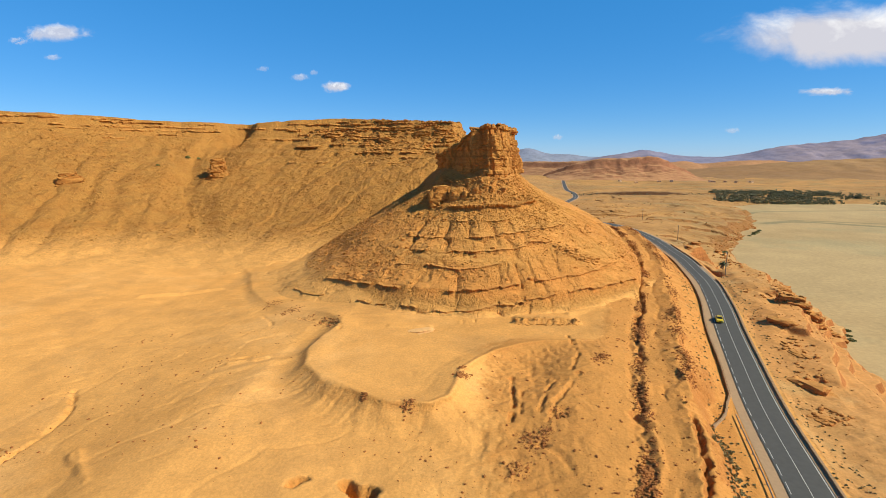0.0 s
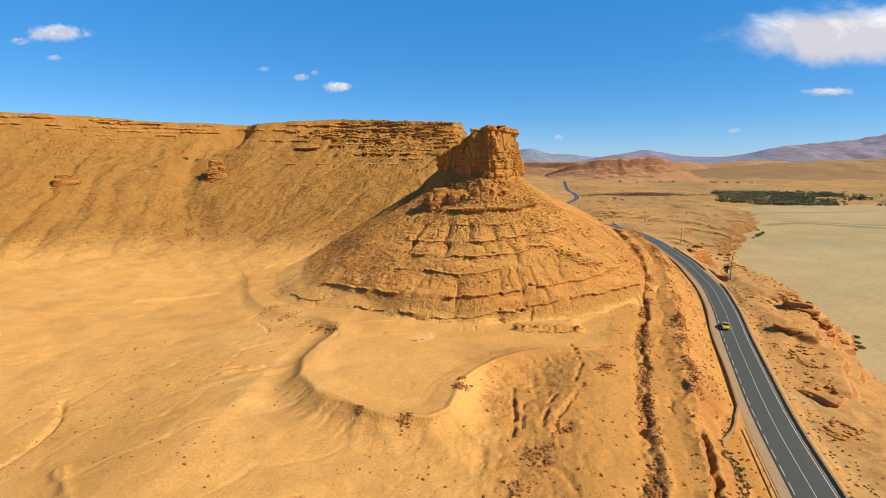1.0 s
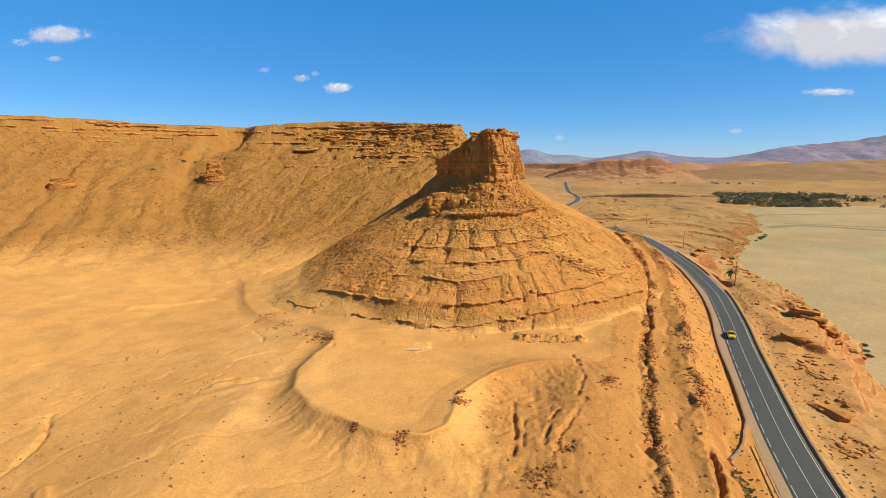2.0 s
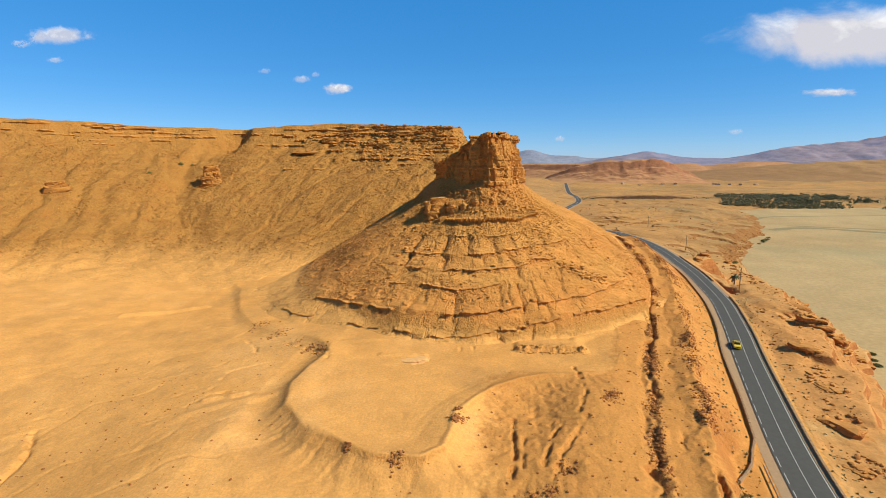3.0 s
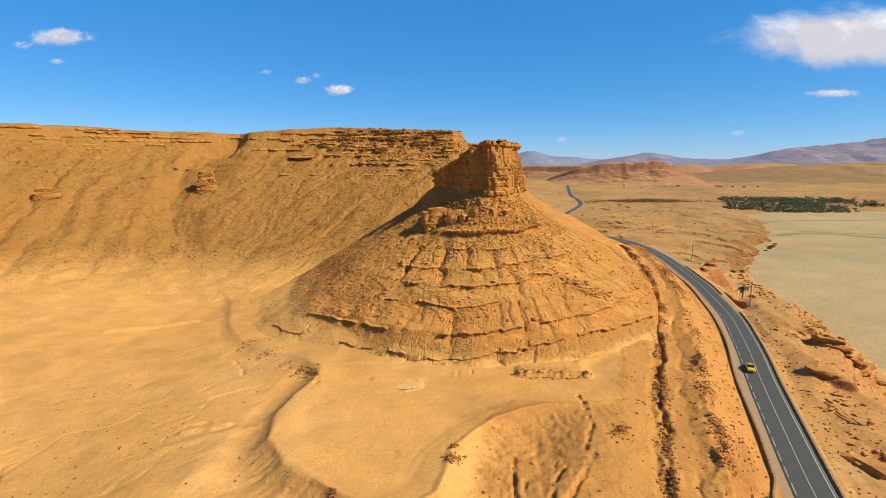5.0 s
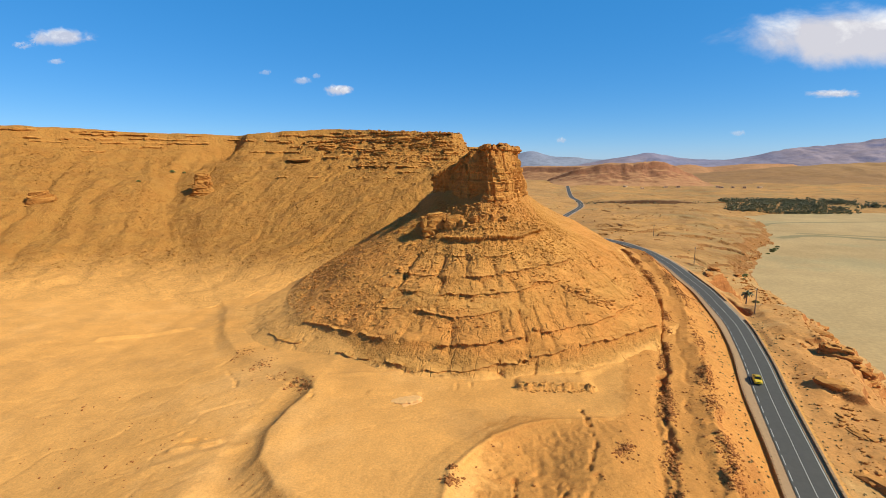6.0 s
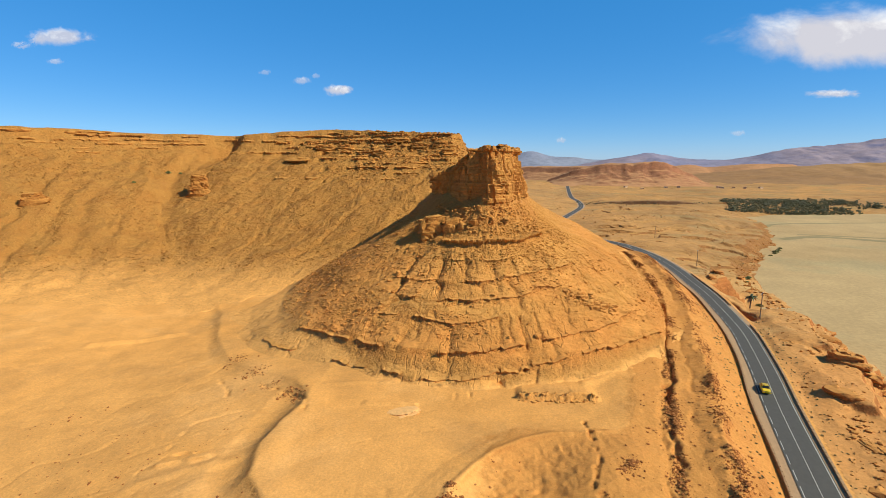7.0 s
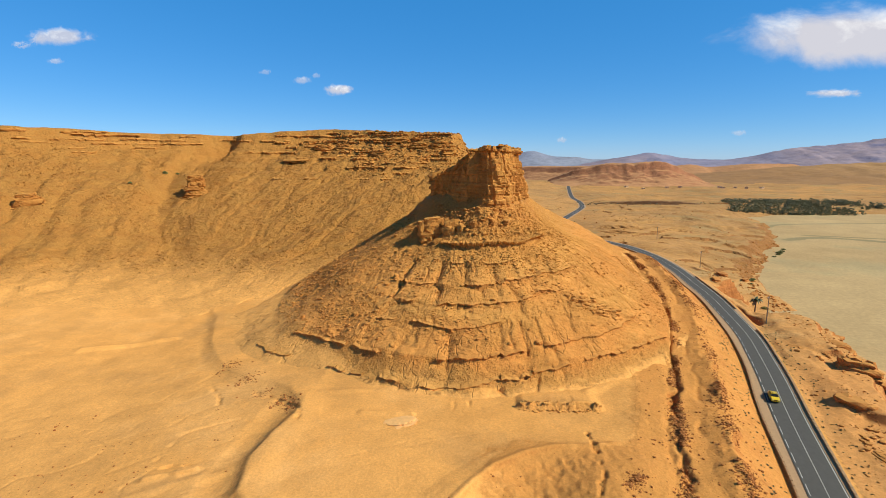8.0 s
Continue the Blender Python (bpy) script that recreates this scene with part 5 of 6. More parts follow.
kerb_bend = [(41.5, 84.4), (43.0, 86.0), (44.5, 87.6), (45.8, 89.2), (47.0, 91.2), (48.1, 93.4)]
stone_wall("stone_kerb", [Vector((x, y, float(surface(x, y)[0]) - 0.05)) for x, y in kerb_bend] + [on_road(y, -5.1 + 0.25 * math.sin(y * 0.13))[0] for y in np.arange(96, 330, 1.3)], (1.3, 0.42, 0.50), "low stone kerb wall edging the gravel shoulder", "kerb")
stone_wall("roadside_parapet", [on_road(y, 4.15)[0] for y in np.arange(40, 184, 1.5)], (1.5, 0.42, 0.38), "low weathered stone parapet on the river side of the road", "parapet")
stone_wall("roadside_parapet", [on_road(y, 4.15)[0] for y in np.arange(202, 250, 1.5)], (1.5, 0.42, 0.38), "short stone parapet above the red river bluff", "parapet")


def bed_track(pts, wide, label):
    P = spline([(x, y, -5.86) for x, y in pts], 6.0)
    d = np.gradient(P[:, :2], axis=0)
    d /= np.hypot(d[:, 0], d[:, 1])[:, None]
    w = wide * (1 + 0.4 * vnoise(np.arange(len(P)) / 3.0, np.zeros(len(P)), 601))
    a = np.stack([P[:, 0] + d[:, 1] * w, P[:, 1] - d[:, 0] * w, P[:, 2] - 0.1], -1)
    c = np.stack([P[:, 0] - d[:, 1] * w, P[:, 1] + d[:, 0] * w, P[:, 2] - 0.1], -1)
    n = len(P)
    q = np.array([(i, i + 1, n + i + 1, n + i) for i in range(n - 1)] + [(n + i, n + i + 1, 2 * n + i + 1, 2 * n + i) for i in range(n - 1)])
    tagged(raw_mesh("track", np.vstack([a, P, c]), q, M_TRACK), label, "track", kind="structure")


bed_track([(272, 520), (300, 545), (400, 560), (560, 585), (800, 610)], 2.2, "dark damp track across the river bed")
bed_track([(240, 440), (280, 455), (330, 425), (390, 395), (470, 370)], 4.5, "worn vehicle track across the river bed")
bed_track([(270, 470), (330, 450), (400, 425), (500, 405)], 2.5, "worn vehicle track across the river bed")


# ---------------------------------------------------------------- yellow taxi
def taxi():
    root = new("car")

    def hull(bm, stations, bevel):
        """Cross-sections along y: (y, half width, z low, z high, half width on top)."""
        rings = [[bm.verts.new(p) for p in ((-w, y, a), (w, y, a), (w, y, (a + b) / 2), (t, y, b), (-t, y, b), (-w, y, (a + b) / 2))] for y, w, a, b, t in stations]
        for r, q in zip(rings[:-1], rings[1:]):
            for k in range(6):
                bm.faces.new((r[k], r[(k + 1) % 6], q[(k + 1) % 6], q[k]))
        bm.faces.new(rings[0][::-1])
        bm.faces.new(rings[-1])
        bmesh.ops.recalc_face_normals(bm, faces=bm.faces)
        bmesh.ops.bevel(bm, geom=list(bm.edges), offset=bevel, segments=2, affect="EDGES")

    bm = bmesh.new()
    hull(bm, ((-2.25, 0.78, 0.35, 0.72, 0.74), (-2.1, 0.88, 0.26, 0.84, 0.80), (-0.9, 0.89, 0.24, 0.95, 0.82), (1.1, 0.89, 0.24, 0.97, 0.82), (2.0, 0.88, 0.26, 0.92, 0.80), (2.25, 0.80, 0.35, 0.80, 0.76)), 0.04)
    body = part("body", bm, M_YELLOW, root, "glossy yellow car body")
    bm = bmesh.new()
    hull(bm, ((-1.0, 0.76, 0.90, 0.97, 0.74), (-0.35, 0.74, 0.90, 1.38, 0.60), (0.95, 0.74, 0.90, 1.40, 0.60), (1.65, 0.76, 0.90, 1.00, 0.72)), 0.02)
    part("cabin_glass", bm, M_GLASS, root, "dark tinted windows")
    bm = bmesh.new()
    box(bm, (1.22, 1.45, 0.07), (0, 0.30, 1.405))
    bmesh.ops.bevel(bm, geom=list(bm.edges), offset=0.03, segments=2, affect="EDGES")
    part("roof", bm, M_YELLOW, root)
    for sx in (-1, 1):
        for y in (-0.70, 0.32, 1.32):
            bm = bmesh.new()
            top = -0.36 if y < 0 else (0.32 if y < 1 else 0.96)
            a, b = Vector((sx * 0.77, y, 0.95)), Vector((sx * 0.62, top, 1.39))
            m = (b - a).to_track_quat("Z", "Y").to_matrix()
            box(bm, (0.07, 0.09, (b - a).length), (a + b) / 2, m)
            part("pillar", bm, M_YELLOW, root)
        for y, mat, nm in ((-2.24, M_LAMP, "headlight"), (2.24, M_TAIL, "tail_light")):
            bm = bmesh.new()
            box(bm, (0.30, 0.07, 0.15), (sx * 0.58, y, 0.64))
            bmesh.ops.bevel(bm, geom=list(bm.edges), offset=0.02, segments=2, affect="EDGES")
            part(nm, bm, mat, root)
        bm = bmesh.new()
        box(bm, (0.16, 0.09, 0.10), (sx * 0.97, -0.72, 0.98))
        bmesh.ops.bevel(bm, geom=list(bm.edges), offset=0.025, segments=2, affect="EDGES")
        part("wing_mirror", bm, M_YELLOW, root)
        for y in (-1.38, 1.38):
            turn = Matrix.Rotation(math.pi / 2, 3, "Y")
            bm = bmesh.new()
            g = bmesh.ops.create_cone(bm, cap_ends=True, segments=20, radius1=0.32, radius2=0.32, depth=0.2)["verts"]
            bmesh.ops.rotate(bm, verts=g, cent=(0, 0, 0), matrix=turn)
            bmesh.ops.bevel(bm, geom=list(bm.edges), offset=0.03, segments=1, affect="EDGES")
            bmesh.ops.translate(bm, verts=bm.verts, vec=(sx * 0.80, y, 0.32))
            wheel = part("wheel", bm, M_TYRE, root, "black rubber wheel")
            bm = bmesh.new()
            g = bmesh.ops.create_cone(bm, cap_ends=True, segments=16, radius1=0.20, radius2=0.17, depth=0.04)["verts"]
            bmesh.ops.rotate(bm, verts=g, cent=(0, 0, 0), matrix=turn)
            bmesh.ops.translate(bm, verts=g, vec=(sx * 0.91, y, 0.32))
            part("rim", bm, M_CHROME, wheel)
    for y in (-2.27, 2.27):
        bm = bmesh.new()
        box(bm, (1.66, 0.12, 0.17), (0, y, 0.42))
        bmesh.ops.bevel(bm, geom=list(bm.edges), offset=0.03, segments=2, affect="EDGES")
        part("bumper", bm, M_YELLOW if y < 0 else M_CHROME, root)
    bm = bmesh.new()
    box(bm, (0.62, 0.04, 0.14), (0, -2.26, 0.64))
    part("grille", bm, M_GLASS, root)
    bm = bmesh.new()
    for k in (-0.38, 0.38):
        box(bm, (0.05, 1.25, 0.05), (k, 0.3, 1.475))
    for y in (-0.2, 0.8):
        box(bm, (1.0, 0.05, 0.04), (0, y, 1.49))
    part("roof_rack", bm, M_STEEL, root)
    p, turn = on_road(138.6, -1.5)
    root.location, root.rotation_euler[2] = p + Vector((0, 0, 0.075)), turn
    return tagged(root, "yellow taxi saloon with a roof rack on the asphalt road", "car")


taxi()


# ---------------------------------------------------------------- power poles
def power_pole(x, y, h, turn):
    root = new("power_pole")
    root.location = (x, y, float(surface(x, y)[0]) - 0.3)
    root.rotation_euler[2] = turn
    bm = bmesh.new()
    bmesh.ops.create_cone(bm, cap_ends=True, segments=10, radius1=0.19, radius2=0.12, depth=h)
    bmesh.ops.translate(bm, verts=bm.verts, vec=(0, 0, h / 2))
    part("pole", bm, M_WOOD, root)
    bm = bmesh.new()
    box(bm, (2.6, 0.12, 0.14), (0, 0.12, h - 0.5))
    part("crossarm", bm, M_WOOD, root)
    for k in (-1.15, 0, 1.15):
        bm = bmesh.new()
        bmesh.ops.create_cone(bm, cap_ends=True, segments=8, radius1=0.09, radius2=0.05, depth=0.28)
        bmesh.ops.translate(bm, verts=bm.verts, vec=(k, 0.12, h - 0.29))
        part("insulator", bm, M_LAMP, root)
    return tagged(root, "weathered wooden power pole with a crossarm", "power pole", "power poles")


power_pole(91.5, 188.5, 9.2, 0.9)
power_pole(108.4, 279.5, 9.2, 1.0)
power_pole(118, 372, 9.2, 1.0)


# ---------------------------------------------------------------- plants
def shrub(x, y, r, seed, label, material=M_GREEN, squash=0.9):
    rng = random.Random(seed)
    root = new("shrub")
    root.location = (x, y, float(surface(x, y)[0]) - 0.1)
    bm = bmesh.new()
    for _ in range(5):
        a = rng.uniform(0, 6.28)
        tip = Vector((math.cos(a) * r * 0.5, math.sin(a) * r * 0.5, r * 0.6))
        g = bmesh.ops.create_cone(bm, cap_ends=True, segments=5, radius1=0.05 * r, radius2=0.02 * r, depth=tip.length)["verts"]
        bmesh.ops.rotate(bm, verts=g, cent=(0, 0, 0), matrix=tip.to_track_quat("Z", "Y").to_matrix())
        bmesh.ops.translate(bm, verts=g, vec=tip / 2)
    part("stems", bm, M_BARK, root)
    co, fq = [], []
    for _ in range(420):
        v = Vector((rng.gauss(0, 1), rng.gauss(0, 1), rng.gauss(0, 1))).normalized() * r * rng.random() ** 0.4
        v.x *= 1 + 0.25 * noise.noise(v * 0.7)
        v = Vector((v.x, v.y, abs(v.z) * squash + 0.1 * r))
        d1 = Vector((rng.gauss(0, 1), rng.gauss(0, 1), rng.gauss(0, 1))).normalized() * r * 0.16
        d2 = d1.cross(Vector((rng.gauss(0, 1), rng.gauss(0, 1), rng.gauss(0, 1)))).normalized() * r * 0.09
        b = len(co)
        co += [v - d1, v + d2, v + d1, v - d2]
        fq.append((b, b + 1, b + 2, b + 3))
    ob = raw_mesh("foliage", np.array([c[:] for c in co]), np.array(fq), material)
    ob.parent = root
    return tagged(root, label, "shrub")


shrub(-203, 330, 1.7, 41, "green shrub growing on the scree slope")
shrub(-200, 338, 1.3, 42, "green shrub growing on the scree slope")
shrub(-205, 300, 1.2, 43, "small dark green shrub on the scree slope")
for k, (x, y, r) in enumerate(((137, 287, 1.8), (140, 292, 1.5), (134, 281, 1.2), (143, 296, 1.3), (203, 380, 2.2), (208, 386, 1.8), (199, 374, 1.5), (192, 366, 1.3), (214, 395, 1.6), (121, 243, 1.5), (117, 160, 1.2), (112, 151, 1.3), (114, 155, 1.1))):
    shrub(x, y, r, 50 + k, "olive green shrub at the edge of the river bed", squash=0.5)


def by_gully(rng, n):
    y = rng.uniform(60, 82, n)
    return np.interp(y, ROAD[:, 1], ROAD[:, 0]) - 10.5 + rng.normal(0, 0.9, n), y


def scrub(n, seed, place, size, label):
    """Low dry scrub: tufts of thin leaves in one mesh."""
    rng = np.random.default_rng(seed)
    x, y = place(rng, n)
    z = surface(x, y)
    k = 14
    d = rng.normal(0, 1, (len(x), k, 3))
    d[..., 2] = np.abs(d[..., 2]) + 0.4
    d *= (size * rng.uniform(0.5, 1.2, (len(x), 1, 1))) / np.linalg.norm(d, axis=-1, keepdims=True)
    side = np.cross(d, rng.normal(0, 1, d.shape))
    side *= 0.22 * size / np.linalg.norm(side, axis=-1, keepdims=True)
    p = np.stack([x, y, z - 0.03], -1)[:, None, :]
    co = np.stack([p + 0 * d, p + d * 0.6 + side, p + d, p + d * 0.6 - side], 2).reshape(-1, 3)
    tagged(raw_mesh("scrub", co, np.arange(len(co)).reshape(-1, 4), M_SCRUB), label, "scrub", kind="stuff")


scrub(420, 91, roadside, 0.34, "dry grey-green scrub along the road shoulders")
scrub(150, 93, by_gully, 0.5, "dark olive scrub beside the gully near the road")
scrub(300, 92, on_plain, 0.7, "sparse grey-green scrub on the stony plain")


def palm_tree(x, y, h, r, seed, label="date palm with drooping fronds beside the river bluff"):
    rng = random.Random(seed)
    root = new("palm_tree")
    root.location = (x, y, float(surface(x, y)[0]) - 0.2)
    bm = bmesh.new()
    n = 9
    rings = []
    for i in range(n + 1):
        f = i / n
        w = 0.26 * (1.15 - 0.35 * f) * (1.1 if i % 2 else 0.95)
        rings.append([bm.verts.new((math.cos(a) * w + 0.25 * f * f, math.sin(a) * w, h * f)) for a in (k * math.tau / 9 for k in range(9))])
    for p, q in zip(rings[:-1], rings[1:]):
        for k in range(9):
            bm.faces.new((p[k], p[(k + 1) % 9], q[(k + 1) % 9], q[k]))
    bm.faces.new(rings[-1])
    part("trunk", bm, M_BARK, root)
    for i in range(34):
        a, up = rng.uniform(0, math.tau), rng.uniform(-0.35, 1.15)
        L = r * rng.uniform(0.8, 1.1)
        bm = bmesh.new()
        prev = None
        for k in range(8):
            f = k / 7
            d = f * L
            px = math.cos(up) * d * (1 - 0.12 * f)
            pz = math.sin(up) * d - 0.55 * L * f * f * (0.7 + 0.3 * math.cos(up))
            w = 0.42 * math.sin(math.pi * min(1, 0.12 + 0.88 * f)) * (1 if k < 7 else 0.1)
            row = [bm.verts.new(v) for v in ((px, -w, pz - 0.35 * w), (px, 0, pz), (px, w, pz - 0.35 * w))]
            if prev:
                for j in range(2):
                    bm.faces.new((prev[j], row[j], row[j + 1], prev[j + 1]))
            prev = row
        bmesh.ops.rotate(bm, verts=bm.verts, cent=(0, 0, 0), matrix=Matrix.Rotation(a, 3, "Z"))
        bmesh.ops.translate(bm, verts=bm.verts, vec=(0.25, 0, h))
        part("frond", bm, M_DRYPALM if up < -0.1 and rng.random() < 0.8 else M_PALM, root)
    return tagged(root, label, "palm tree")


palm_tree(113.0, 235.5, 6.6, 3.3, 61)


def tree_belt(name, n, seed, place, label, tall=(3.5, 8.0)):
    """A far belt of trees: trunks with crowns of uneven leaf clumps, and some palms that stand out."""
    rng = np.random.default_rng(seed)
    kinds = rock_arrays(seed, 6, 1)
    x, y = place(rng, n)
    z = np.maximum(surface(x, y), -6.1)
    co, fs, base = [], [], 0

    def add(v, f):
        nonlocal base
        co.append(v)
        fs.append(f + base)
        base += len(v)
    for i in range(len(x)):
        h = tall[0] + (tall[1] - tall[0]) * rng.random() ** 1.8
        p = np.array([x[i], y[i], z[i]])
        a = np.arange(4) * math.pi / 2
        tr = np.concatenate([np.stack([0.25 * np.cos(a), 0.25 * np.sin(a), 0 * a], -1), np.stack([0.15 * np.cos(a), 0.15 * np.sin(a), 0 * a + h * 0.8], -1)])
        add(tr + p, np.array([(k, (k + 1) % 4, 4 + (k + 1) % 4) for k in range(4)] + [(k, 4 + (k + 1) % 4, 4 + k) for k in range(4)]))
        palm = rng.random() < 0.14
        w = h * rng.uniform(0.32, 0.5)
        for k in range(6 if palm else 8):
            v, f = kinds[(i + k) % 6]
            if palm:
                t = rng.uniform(0, 6.28)
                c = np.array([math.cos(t) * w * 0.8, math.sin(t) * w * 0.8, h * 1.15 - rng.uniform(0, 0.8)])
                s = np.array([0.9, 0.9, 0.35])
            else:
                t, q = rng.uniform(0, 6.28), rng.random() ** 0.5
                c = np.array([math.cos(t) * w * q, math.sin(t) * w * q, h * rng.uniform(0.12, 0.92)])
                s = w * rng.uniform(0.32, 0.62) * np.array([1, 1, 0.85])
            add(v * s + c + p, f)
    return tagged(raw_mesh(name, np.vstack(co), np.vstack(fs), M_GROVE), label, "trees", kind="stuff")


def grove_ground(rng, n):
    y = 634 + 120 * rng.random(n * 4)
    x = rng.uniform(290, 760, n * 4)
    r = x / (y - 24)
    k = (r > 0.46 + 0.05 * vnoise(x / 30, y / 30, 411)) & (r < 1.0) & (vnoise(x / 25, y / 25, 413) + 1.15 - 1.1 * sstep(r, 0.62, 0.78) > rng.random(n * 4)) & (y < np.interp(x, [290, 400, 520, 700], [820, 850, 800, 750]))
    return x[k][:n], y[k][:n]


def stream_side(rng, n):
    x = rng.uniform(130, 300, n)
    y = 712 - 0.16 * (x - 140) + rng.normal(0, 7, n) + 30 * (rng.random(n) < 0.2)
    return x, y


tree_belt("palm_grove", 1900, 71, grove_ground, "dark green palm grove and orchards beyond the river bed", (1.8, 6.2))
tree_belt("riverside_trees", 90, 72, stream_side, "scattered dark trees along a far stream", (1.0, 2.6))


# ---------------------------------------------------------------- far hills, mountains, village
def ridge(name, crest, wide, material, seed, label, flat=0.0, category="hill", cell=12.0, rough=0.28, cliff=False):
    """A ridge along a crest of points (x, y, top), sloping down to the plain on both sides."""
    P = spline(crest, cell)
    d = np.gradient(P[:, :2], axis=0)
    d /= np.hypot(d[:, 0], d[:, 1])[:, None]
    v = np.linspace(-1, 1, 121)
    px, py = P[:, None, 0] + d[:, None, 1] * v * wide, P[:, None, 1] - d[:, None, 0] * v * wide
    u = np.clip((np.abs(v) - flat) / (1 - flat), 0, 1)
    fall = np.interp(u, [0, 0.10, 0.17, 0.45, 1], [1, 0.95, 0.68, 0.36, 0]) if cliff else (1 - u) ** 1.35
    h = (P[:, None, 2] + 8) * fall
    n1 = fbm(px, py, wide * 0.35, 7, seed, 0.58) * 0.5 + ridged(px, py, wide * 0.22, 4, seed + 9) * 0.35 + ridged(px, py, wide * 0.07, 3, seed + 19) * 0.2
    pz = -8 + h + h * rough * n1 * (0.25 + 0.75 * np.minimum(1, 2.2 * u))
    ends = sstep(np.arange(len(P)), 0, 5) * sstep(np.arange(len(P)), len(P) - 1, len(P) - 6)
    pz = -8 + (pz + 8) * (0.35 + 0.65 * ends[:, None])
    return tagged(sheet(name, px, py, pz, np.ones((len(P) - 1, 120), bool), material, True), label, category, kind="structure")


ridge("hill", [(170, 1380, 6), (230, 1355, 30), (290, 1342, 46), (350, 1336, 50), (400, 1336, 52), (440, 1340, 51), (480, 1350, 34), (540, 1370, 4)], 150, M_FAR, 501, "reddish flat-topped hill on the plain", 0.22, cell=4, rough=0.5, cliff=True)
ridge("hill", [(40, 1560, 30), (130, 1540, 40), (220, 1500, 41), (320, 1460, 40), (400, 1430, 34)], 170, M_FAR, 511, "low reddish hill on the plain", 0.2, cell=6, rough=0.4, cliff=True)
ridge("hill", [(560, 1750, 6), (800, 1700, 24), (1050, 1680, 42), (1400, 1680, 58), (1900, 1750, 80), (2600, 1900, 90)], 520, M_FARHILL, 521, "broad bare brown hill", 0.0, cell=12, rough=0.75)
ridge("hill", [(700, 2300, 20), (900, 2350, 40), (1000, 2350, 30), (1150, 2300, 44), (1400, 2350, 40)], 260, M_FAR, 531, "low reddish foothills", 0.0, cell=14)
ridge("hill", [(420, 2500, 12), (600, 2500, 30), (760, 2450, 26), (900, 2500, 36)], 240, M_FARHILL, 541, "low reddish foothills", 0.0, cell=14)
ridge("low_scarp", [(140, 724, -2), (170, 716, 2), (205, 708, 4), (235, 700, 5), (264, 693, 4), (290, 690, -1)], 15, M_FARHILL, 571, "low dark eroded scarp on the plain", 0.3, "scarp", 3, 0.5, True)
ridge("low_mound", [(270, 708, -2), (292, 702, 2), (315, 699, 3), (335, 700, 2), (350, 706, -2)], 18, M_PLAIN, 575, "low olive mound beside the river bed", 0.1, "mound", 3, 0.4)
# Both ranges take their haze from the material colour.
ridge("mountain_range", [(560, 3350, 30), (680, 3300, 50), (860, 3260, 82), (1045, 3260, 106), (1230, 3260, 74), (1450, 3260, 62), (1600, 3260, 78), (1820, 3240, 122), (2000, 3240, 146), (2300, 3220, 180), (2480, 3200, 204), (2620, 3200, 208), (3100, 3200, 220)], 620, M_MOUNT, 551, "bare mountain range with a painted bluish mauve haze tint", 0.0, "mountains", 18, 0.42)
ridge("mountain_range", [(60, 4300, 80), (232, 4300, 112), (395, 4300, 140), (560, 4300, 98), (760, 4300, 90), (900, 4300, 72), (1300, 4300, 70), (1900, 4300, 60)], 420, M_MOUNT2, 561, "distant mountains with a painted pale blue haze tint", 0.0, "mountains", 30, 0.12)


def village():
    rng = random.Random(81)
    for k in range(10):
        x, y = rng.uniform(220, 620), rng.uniform(1130, 1170)
        w, d, h = rng.uniform(5, 8), rng.uniform(5, 8), rng.uniform(2.6, 3.6)
        root = new("house")
        root.location = (x, y, float(surface(x, y)[0]) - 0.2)
        root.rotation_euler[2] = rng.uniform(-0.4, 0.4)
        bm = bmesh.new()
        box(bm, (w, d, h), (0, 0, h / 2))
        part("wall", bm, M_PLASTER, root)
        bm = bmesh.new()
        for sx in (-1, 1):
            box(bm, (0.4, d + 0.3, 0.7), (sx * w / 2, 0, h + 0.3))
            box(bm, (w - 0.5, 0.4, 0.7), (0, sx * d / 2, h + 0.3))
        part("parapet", bm, M_PLASTER, root)
        for sx in (-0.28, 0.28):
            bm = bmesh.new()
            box(bm, (0.9, 0.12, 1.1), (sx * w, -d / 2 - 0.02, h * 0.6))
            part("window", bm, M_GLASS, root)
        tagged(root, "flat-roofed earthen house on the far plain", "house", "village houses")


village()


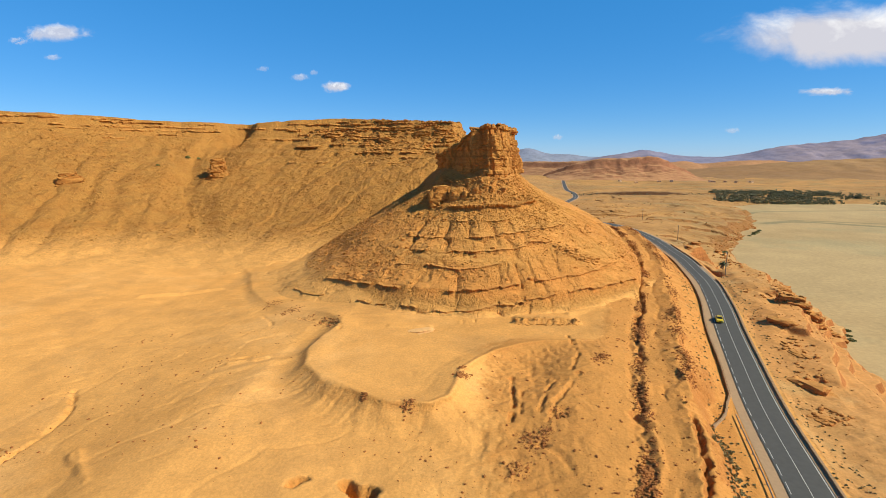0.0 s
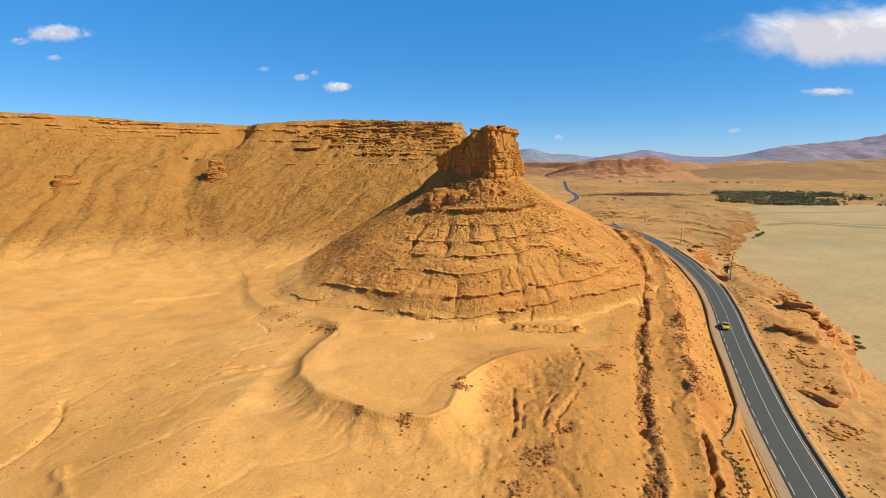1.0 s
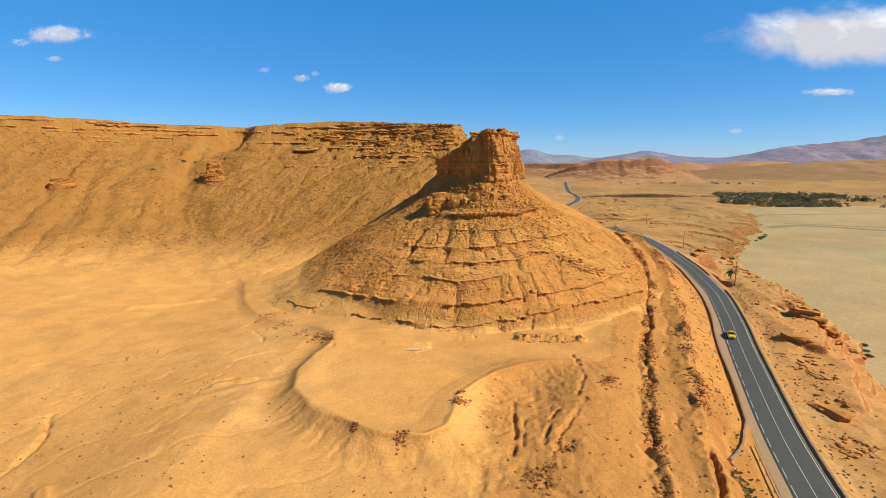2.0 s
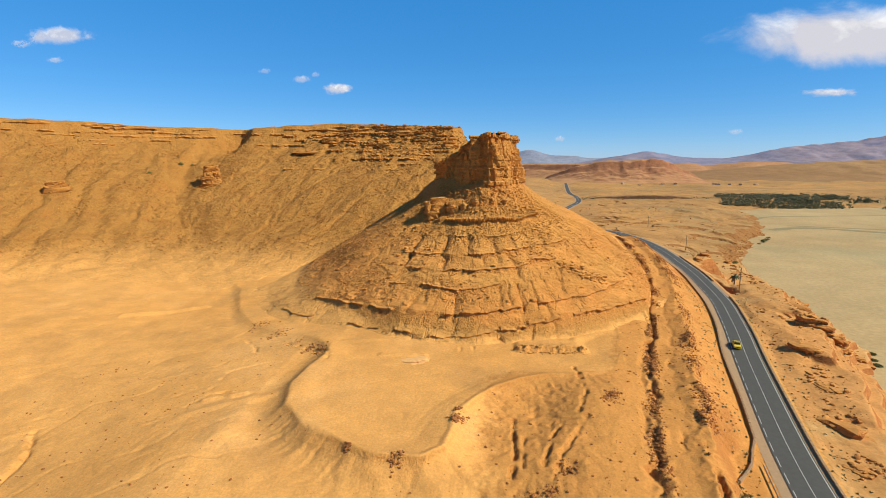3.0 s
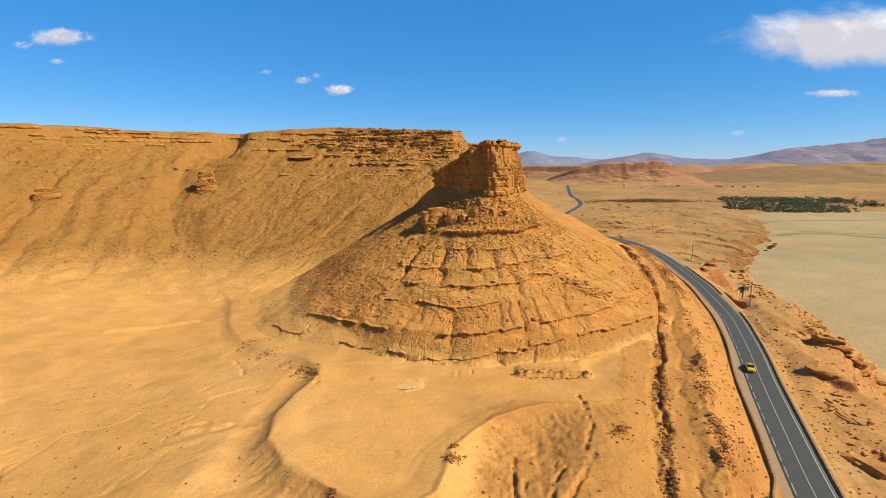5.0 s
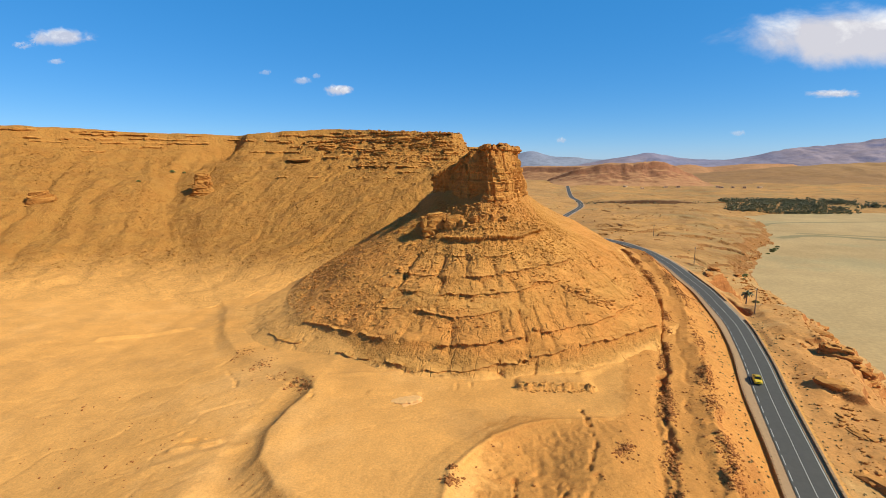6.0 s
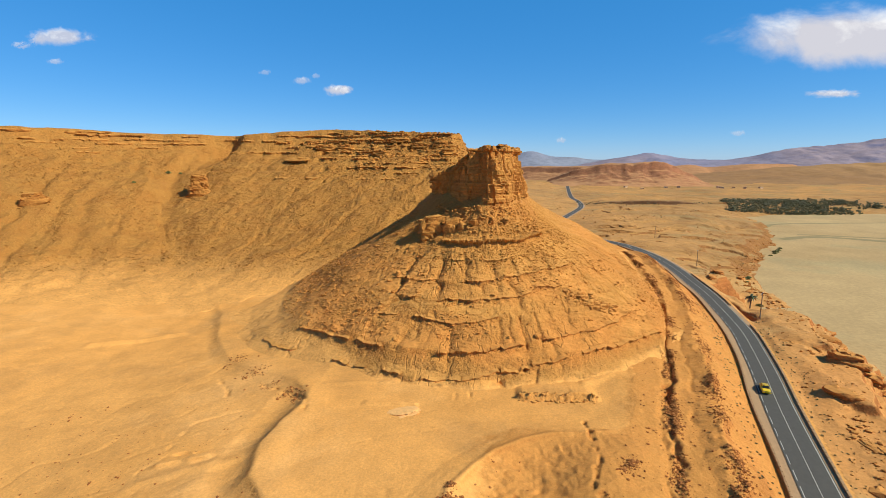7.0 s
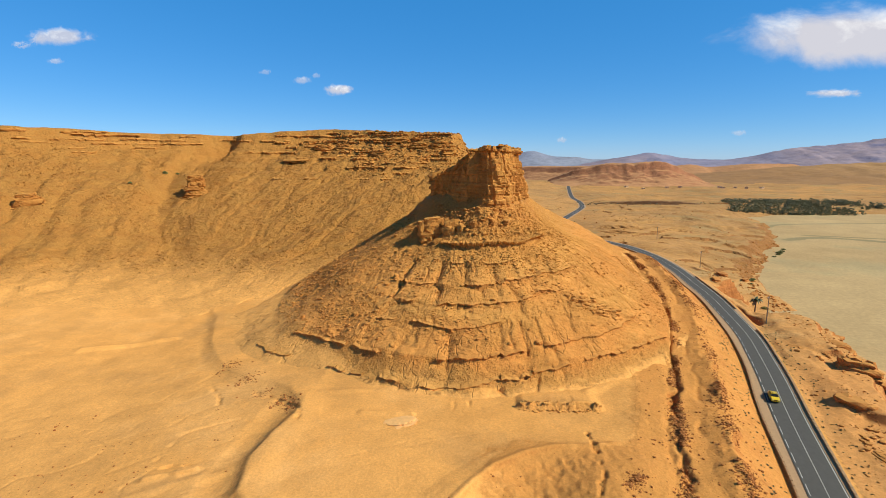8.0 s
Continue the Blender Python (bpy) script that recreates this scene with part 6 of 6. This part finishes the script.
# ---------------------------------------------------------------- clouds
def cloud_material(seed, thin, fill):
    m, nt, b = shader("painted_cloud_glow")
    nt.nodes.remove(b)
    tc = nt.nodes.new("ShaderNodeTexCoord")
    gen = tc.outputs["Generated"]

    def maths(op, a, c, d=None):
        x = nt.nodes.new("ShaderNodeMath")
        x.operation = op
        for i, v in enumerate((a, c)):
            if isinstance(v, (int, float)):
                x.inputs[i].default_value = v
            else:
                nt.links.new(v, x.inputs[i])
        return x.outputs[0]

    def noise_of(scale, detail, dist=0.0):
        mp = nt.nodes.new("ShaderNodeMapping")
        mp.inputs["Location"].default_value = (seed * 3.7, seed * 1.3, 0)
        mp.inputs["Scale"].default_value = (scale * 2.6, 1, scale)
        nt.links.new(gen, mp.inputs["Vector"])
        n = nt.nodes.new("ShaderNodeTexNoise")
        n.inputs["Scale"].default_value, n.inputs["Detail"].default_value, n.inputs["Roughness"].default_value = 1.0, detail, 0.58
        n.inputs["Distortion"].default_value = dist
        nt.links.new(mp.outputs[0], n.inputs["Vector"])
        return n.outputs["Fac"]
    sep = nt.nodes.new("ShaderNodeSeparateXYZ")
    nt.links.new(gen, sep.inputs[0])
    dx = maths("MULTIPLY", maths("SUBTRACT", sep.outputs[0], 0.5), 2.0)
    dz = maths("MULTIPLY", maths("SUBTRACT", sep.outputs[2], 0.42), 2.2)
    r = maths("SQRT", maths("ADD", maths("MULTIPLY", dx, dx), maths("MULTIPLY", dz, dz)), 0)
    dens = maths("ADD", maths("SUBTRACT", fill, r), maths("MULTIPLY", maths("SUBTRACT", noise_of(2.2, 6, 0.3), 0.5), 1.1))
    al = nt.nodes.new("ShaderNodeMapRange")
    al.interpolation_type = "SMOOTHSTEP"
    for k, v in zip(("From Min", "From Max", "To Max"), (0.0, 0.50, 1 - thin)):
        al.inputs[k].default_value = v
    nt.links.new(dens, al.inputs["Value"])
    edge = nt.nodes.new("ShaderNodeMapRange")
    edge.interpolation_type = "SMOOTHSTEP"
    for k, v in zip(("From Min", "From Max", "To Min", "To Max"), (0.82, 1.0, 1, 0)):
        edge.inputs[k].default_value = v
    nt.links.new(maths("MAXIMUM", maths("ABSOLUTE", dx, 0), maths("ABSOLUTE", maths("MULTIPLY", maths("SUBTRACT", sep.outputs[2], 0.5), 2.0), 0)), edge.inputs["Value"])
    alpha = maths("MULTIPLY", al.outputs[0], edge.outputs[0])
    # Sunlit tops and shaded undersides are painted into the card's glow.
    painted_shade = nt.nodes.new("ShaderNodeMapRange")
    for k, v in zip(("From Min", "From Max"), (0.30, 0.62)):
        painted_shade.inputs[k].default_value = v
    nt.links.new(maths("ADD", maths("MULTIPLY", sep.outputs[2], 0.75), maths("MULTIPLY", maths("SUBTRACT", noise_of(4.5, 6, 0.3), 0.5), 1.1)), painted_shade.inputs["Value"])
    mix = nt.nodes.new("ShaderNodeMix")
    mix.data_type = "RGBA"
    mix.inputs["A"].default_value, mix.inputs["B"].default_value = (0.59, 0.59, 0.65, 1), (0.88, 0.88, 0.88, 1)
    nt.links.new(painted_shade.outputs[0], mix.inputs["Factor"])
    em, tr, ms = nt.nodes.new("ShaderNodeEmission"), nt.nodes.new("ShaderNodeBsdfTransparent"), nt.nodes.new("ShaderNodeMixShader")
    nt.links.new(mix.outputs["Result"], em.inputs["Color"])
    nt.links.new(alpha, ms.inputs["Fac"])
    nt.links.new(tr.outputs[0], ms.inputs[1])
    nt.links.new(em.outputs[0], ms.inputs[2])
    nt.links.new(ms.outputs[0], nt.nodes["Material Output"].inputs["Surface"])
    return m


def cloud(x, z, w, h, seed, thin=0.1, fill=0.74):
    bm = bmesh.new()
    vs = [bm.verts.new(p) for p in ((x - w / 2, 3320, z - h / 2), (x + w / 2, 3320, z - h / 2), (x + w / 2, 3320, z + h / 2), (x - w / 2, 3320, z + h / 2))]
    bm.faces.new(vs)
    tagged(part("cloud", bm, cloud_material(seed, thin, fill), None), "white fair-weather cloud in the blue sky", "cloud", kind="structure")


for spec in ((2310, 826, 2560, 560, 1, 0.0, 0.80), (-2880, 905, 760, 190, 2, 0.2), (-3165, 850, 220, 80, 3, 0.55), (-2933, 739, 190, 70, 4, 0.55), (-1208, 590, 180, 80, 5, 0.5), (-966, 530, 340, 120, 6, 0.1),
             (2102, 465, 500, 90, 7, 0.15), (-1457, 644, 130, 60, 8, 0.7), (486, 196, 100, 60, 9, 0.6), (1569, 233, 140, 60, 10, 0.65), (-1112, 616, 90, 60, 11, 0.7)):
    cloud(*spec)


# ---------------------------------------------------------------- boulders that stand out singly
def boulders():
    rng = random.Random(95)
    shapes = []
    for _ in range(7):
        bm = rock_bm(rng, 2, rng.uniform(0.55, 0.85), 0.38)
        me = bpy.data.meshes.new("boulder")
        bm.to_mesh(me)
        bm.free()
        me.materials.append(M_BUTTE)
        shapes.append(me)
    made = 0
    while made < 150:
        a, r = rng.uniform(-2.9, -0.35), rng.uniform(24, 74)
        x, y = -3 + r * math.cos(a), 214 + r * math.sin(a)
        s = 0.35 + 0.75 * rng.random() ** 2
        ob = new("boulder", shapes[made % 7])
        ob.matrix_world = Matrix.LocRotScale((x, y, float(surface(x, y)[0]) + 0.15 * s), Euler((rng.uniform(-0.3, 0.3), rng.uniform(-0.3, 0.3), rng.uniform(0, 6.28))), (s, s * rng.uniform(0.7, 1.2), s))
        tagged(ob, "ochre sandstone boulder lying on the butte slope", "boulder", "boulders on the butte")
        made += 1


boulders()


def shoulder_blocks():
    """Large broken blocks on the shoulder below the butte's cliff."""
    rng = random.Random(97)
    for x, y, w, d, h in ((-11.4, 188.4, 2.2, 1.8, 2.2), (-20.6, 194.6, 1.8, 1.6, 2.0), (-10.2, 187.6, 2.0, 1.6, 1.9), (-6.8, 186.6, 1.5, 1.5, 1.6), (-14.6, 186.2, 1.2, 1.4, 1.3), (-2.8, 185.4, 1.6, 1.2, 1.2), (3.2, 185.8, 1.3, 1.1, 1.2), (-20.6, 196.5, 1.5, 1.6, 1.9), (7.6, 188.2, 1.5, 1.3, 1.3)):
        ob = part("boulder", rock_bm(rng, 3, 1.0, 0.35), M_BUTTE)
        ob.matrix_world = Matrix.LocRotScale((x, y, float(surface(x, y)[0]) + 0.2 * h), Euler((rng.uniform(-0.2, 0.2), rng.uniform(-0.2, 0.2), rng.uniform(0, 6.28))), (w, d, h))
        tagged(ob, "large broken sandstone block on the shoulder below the cliff", "boulder", "blocks below the cliff")


shoulder_blocks()
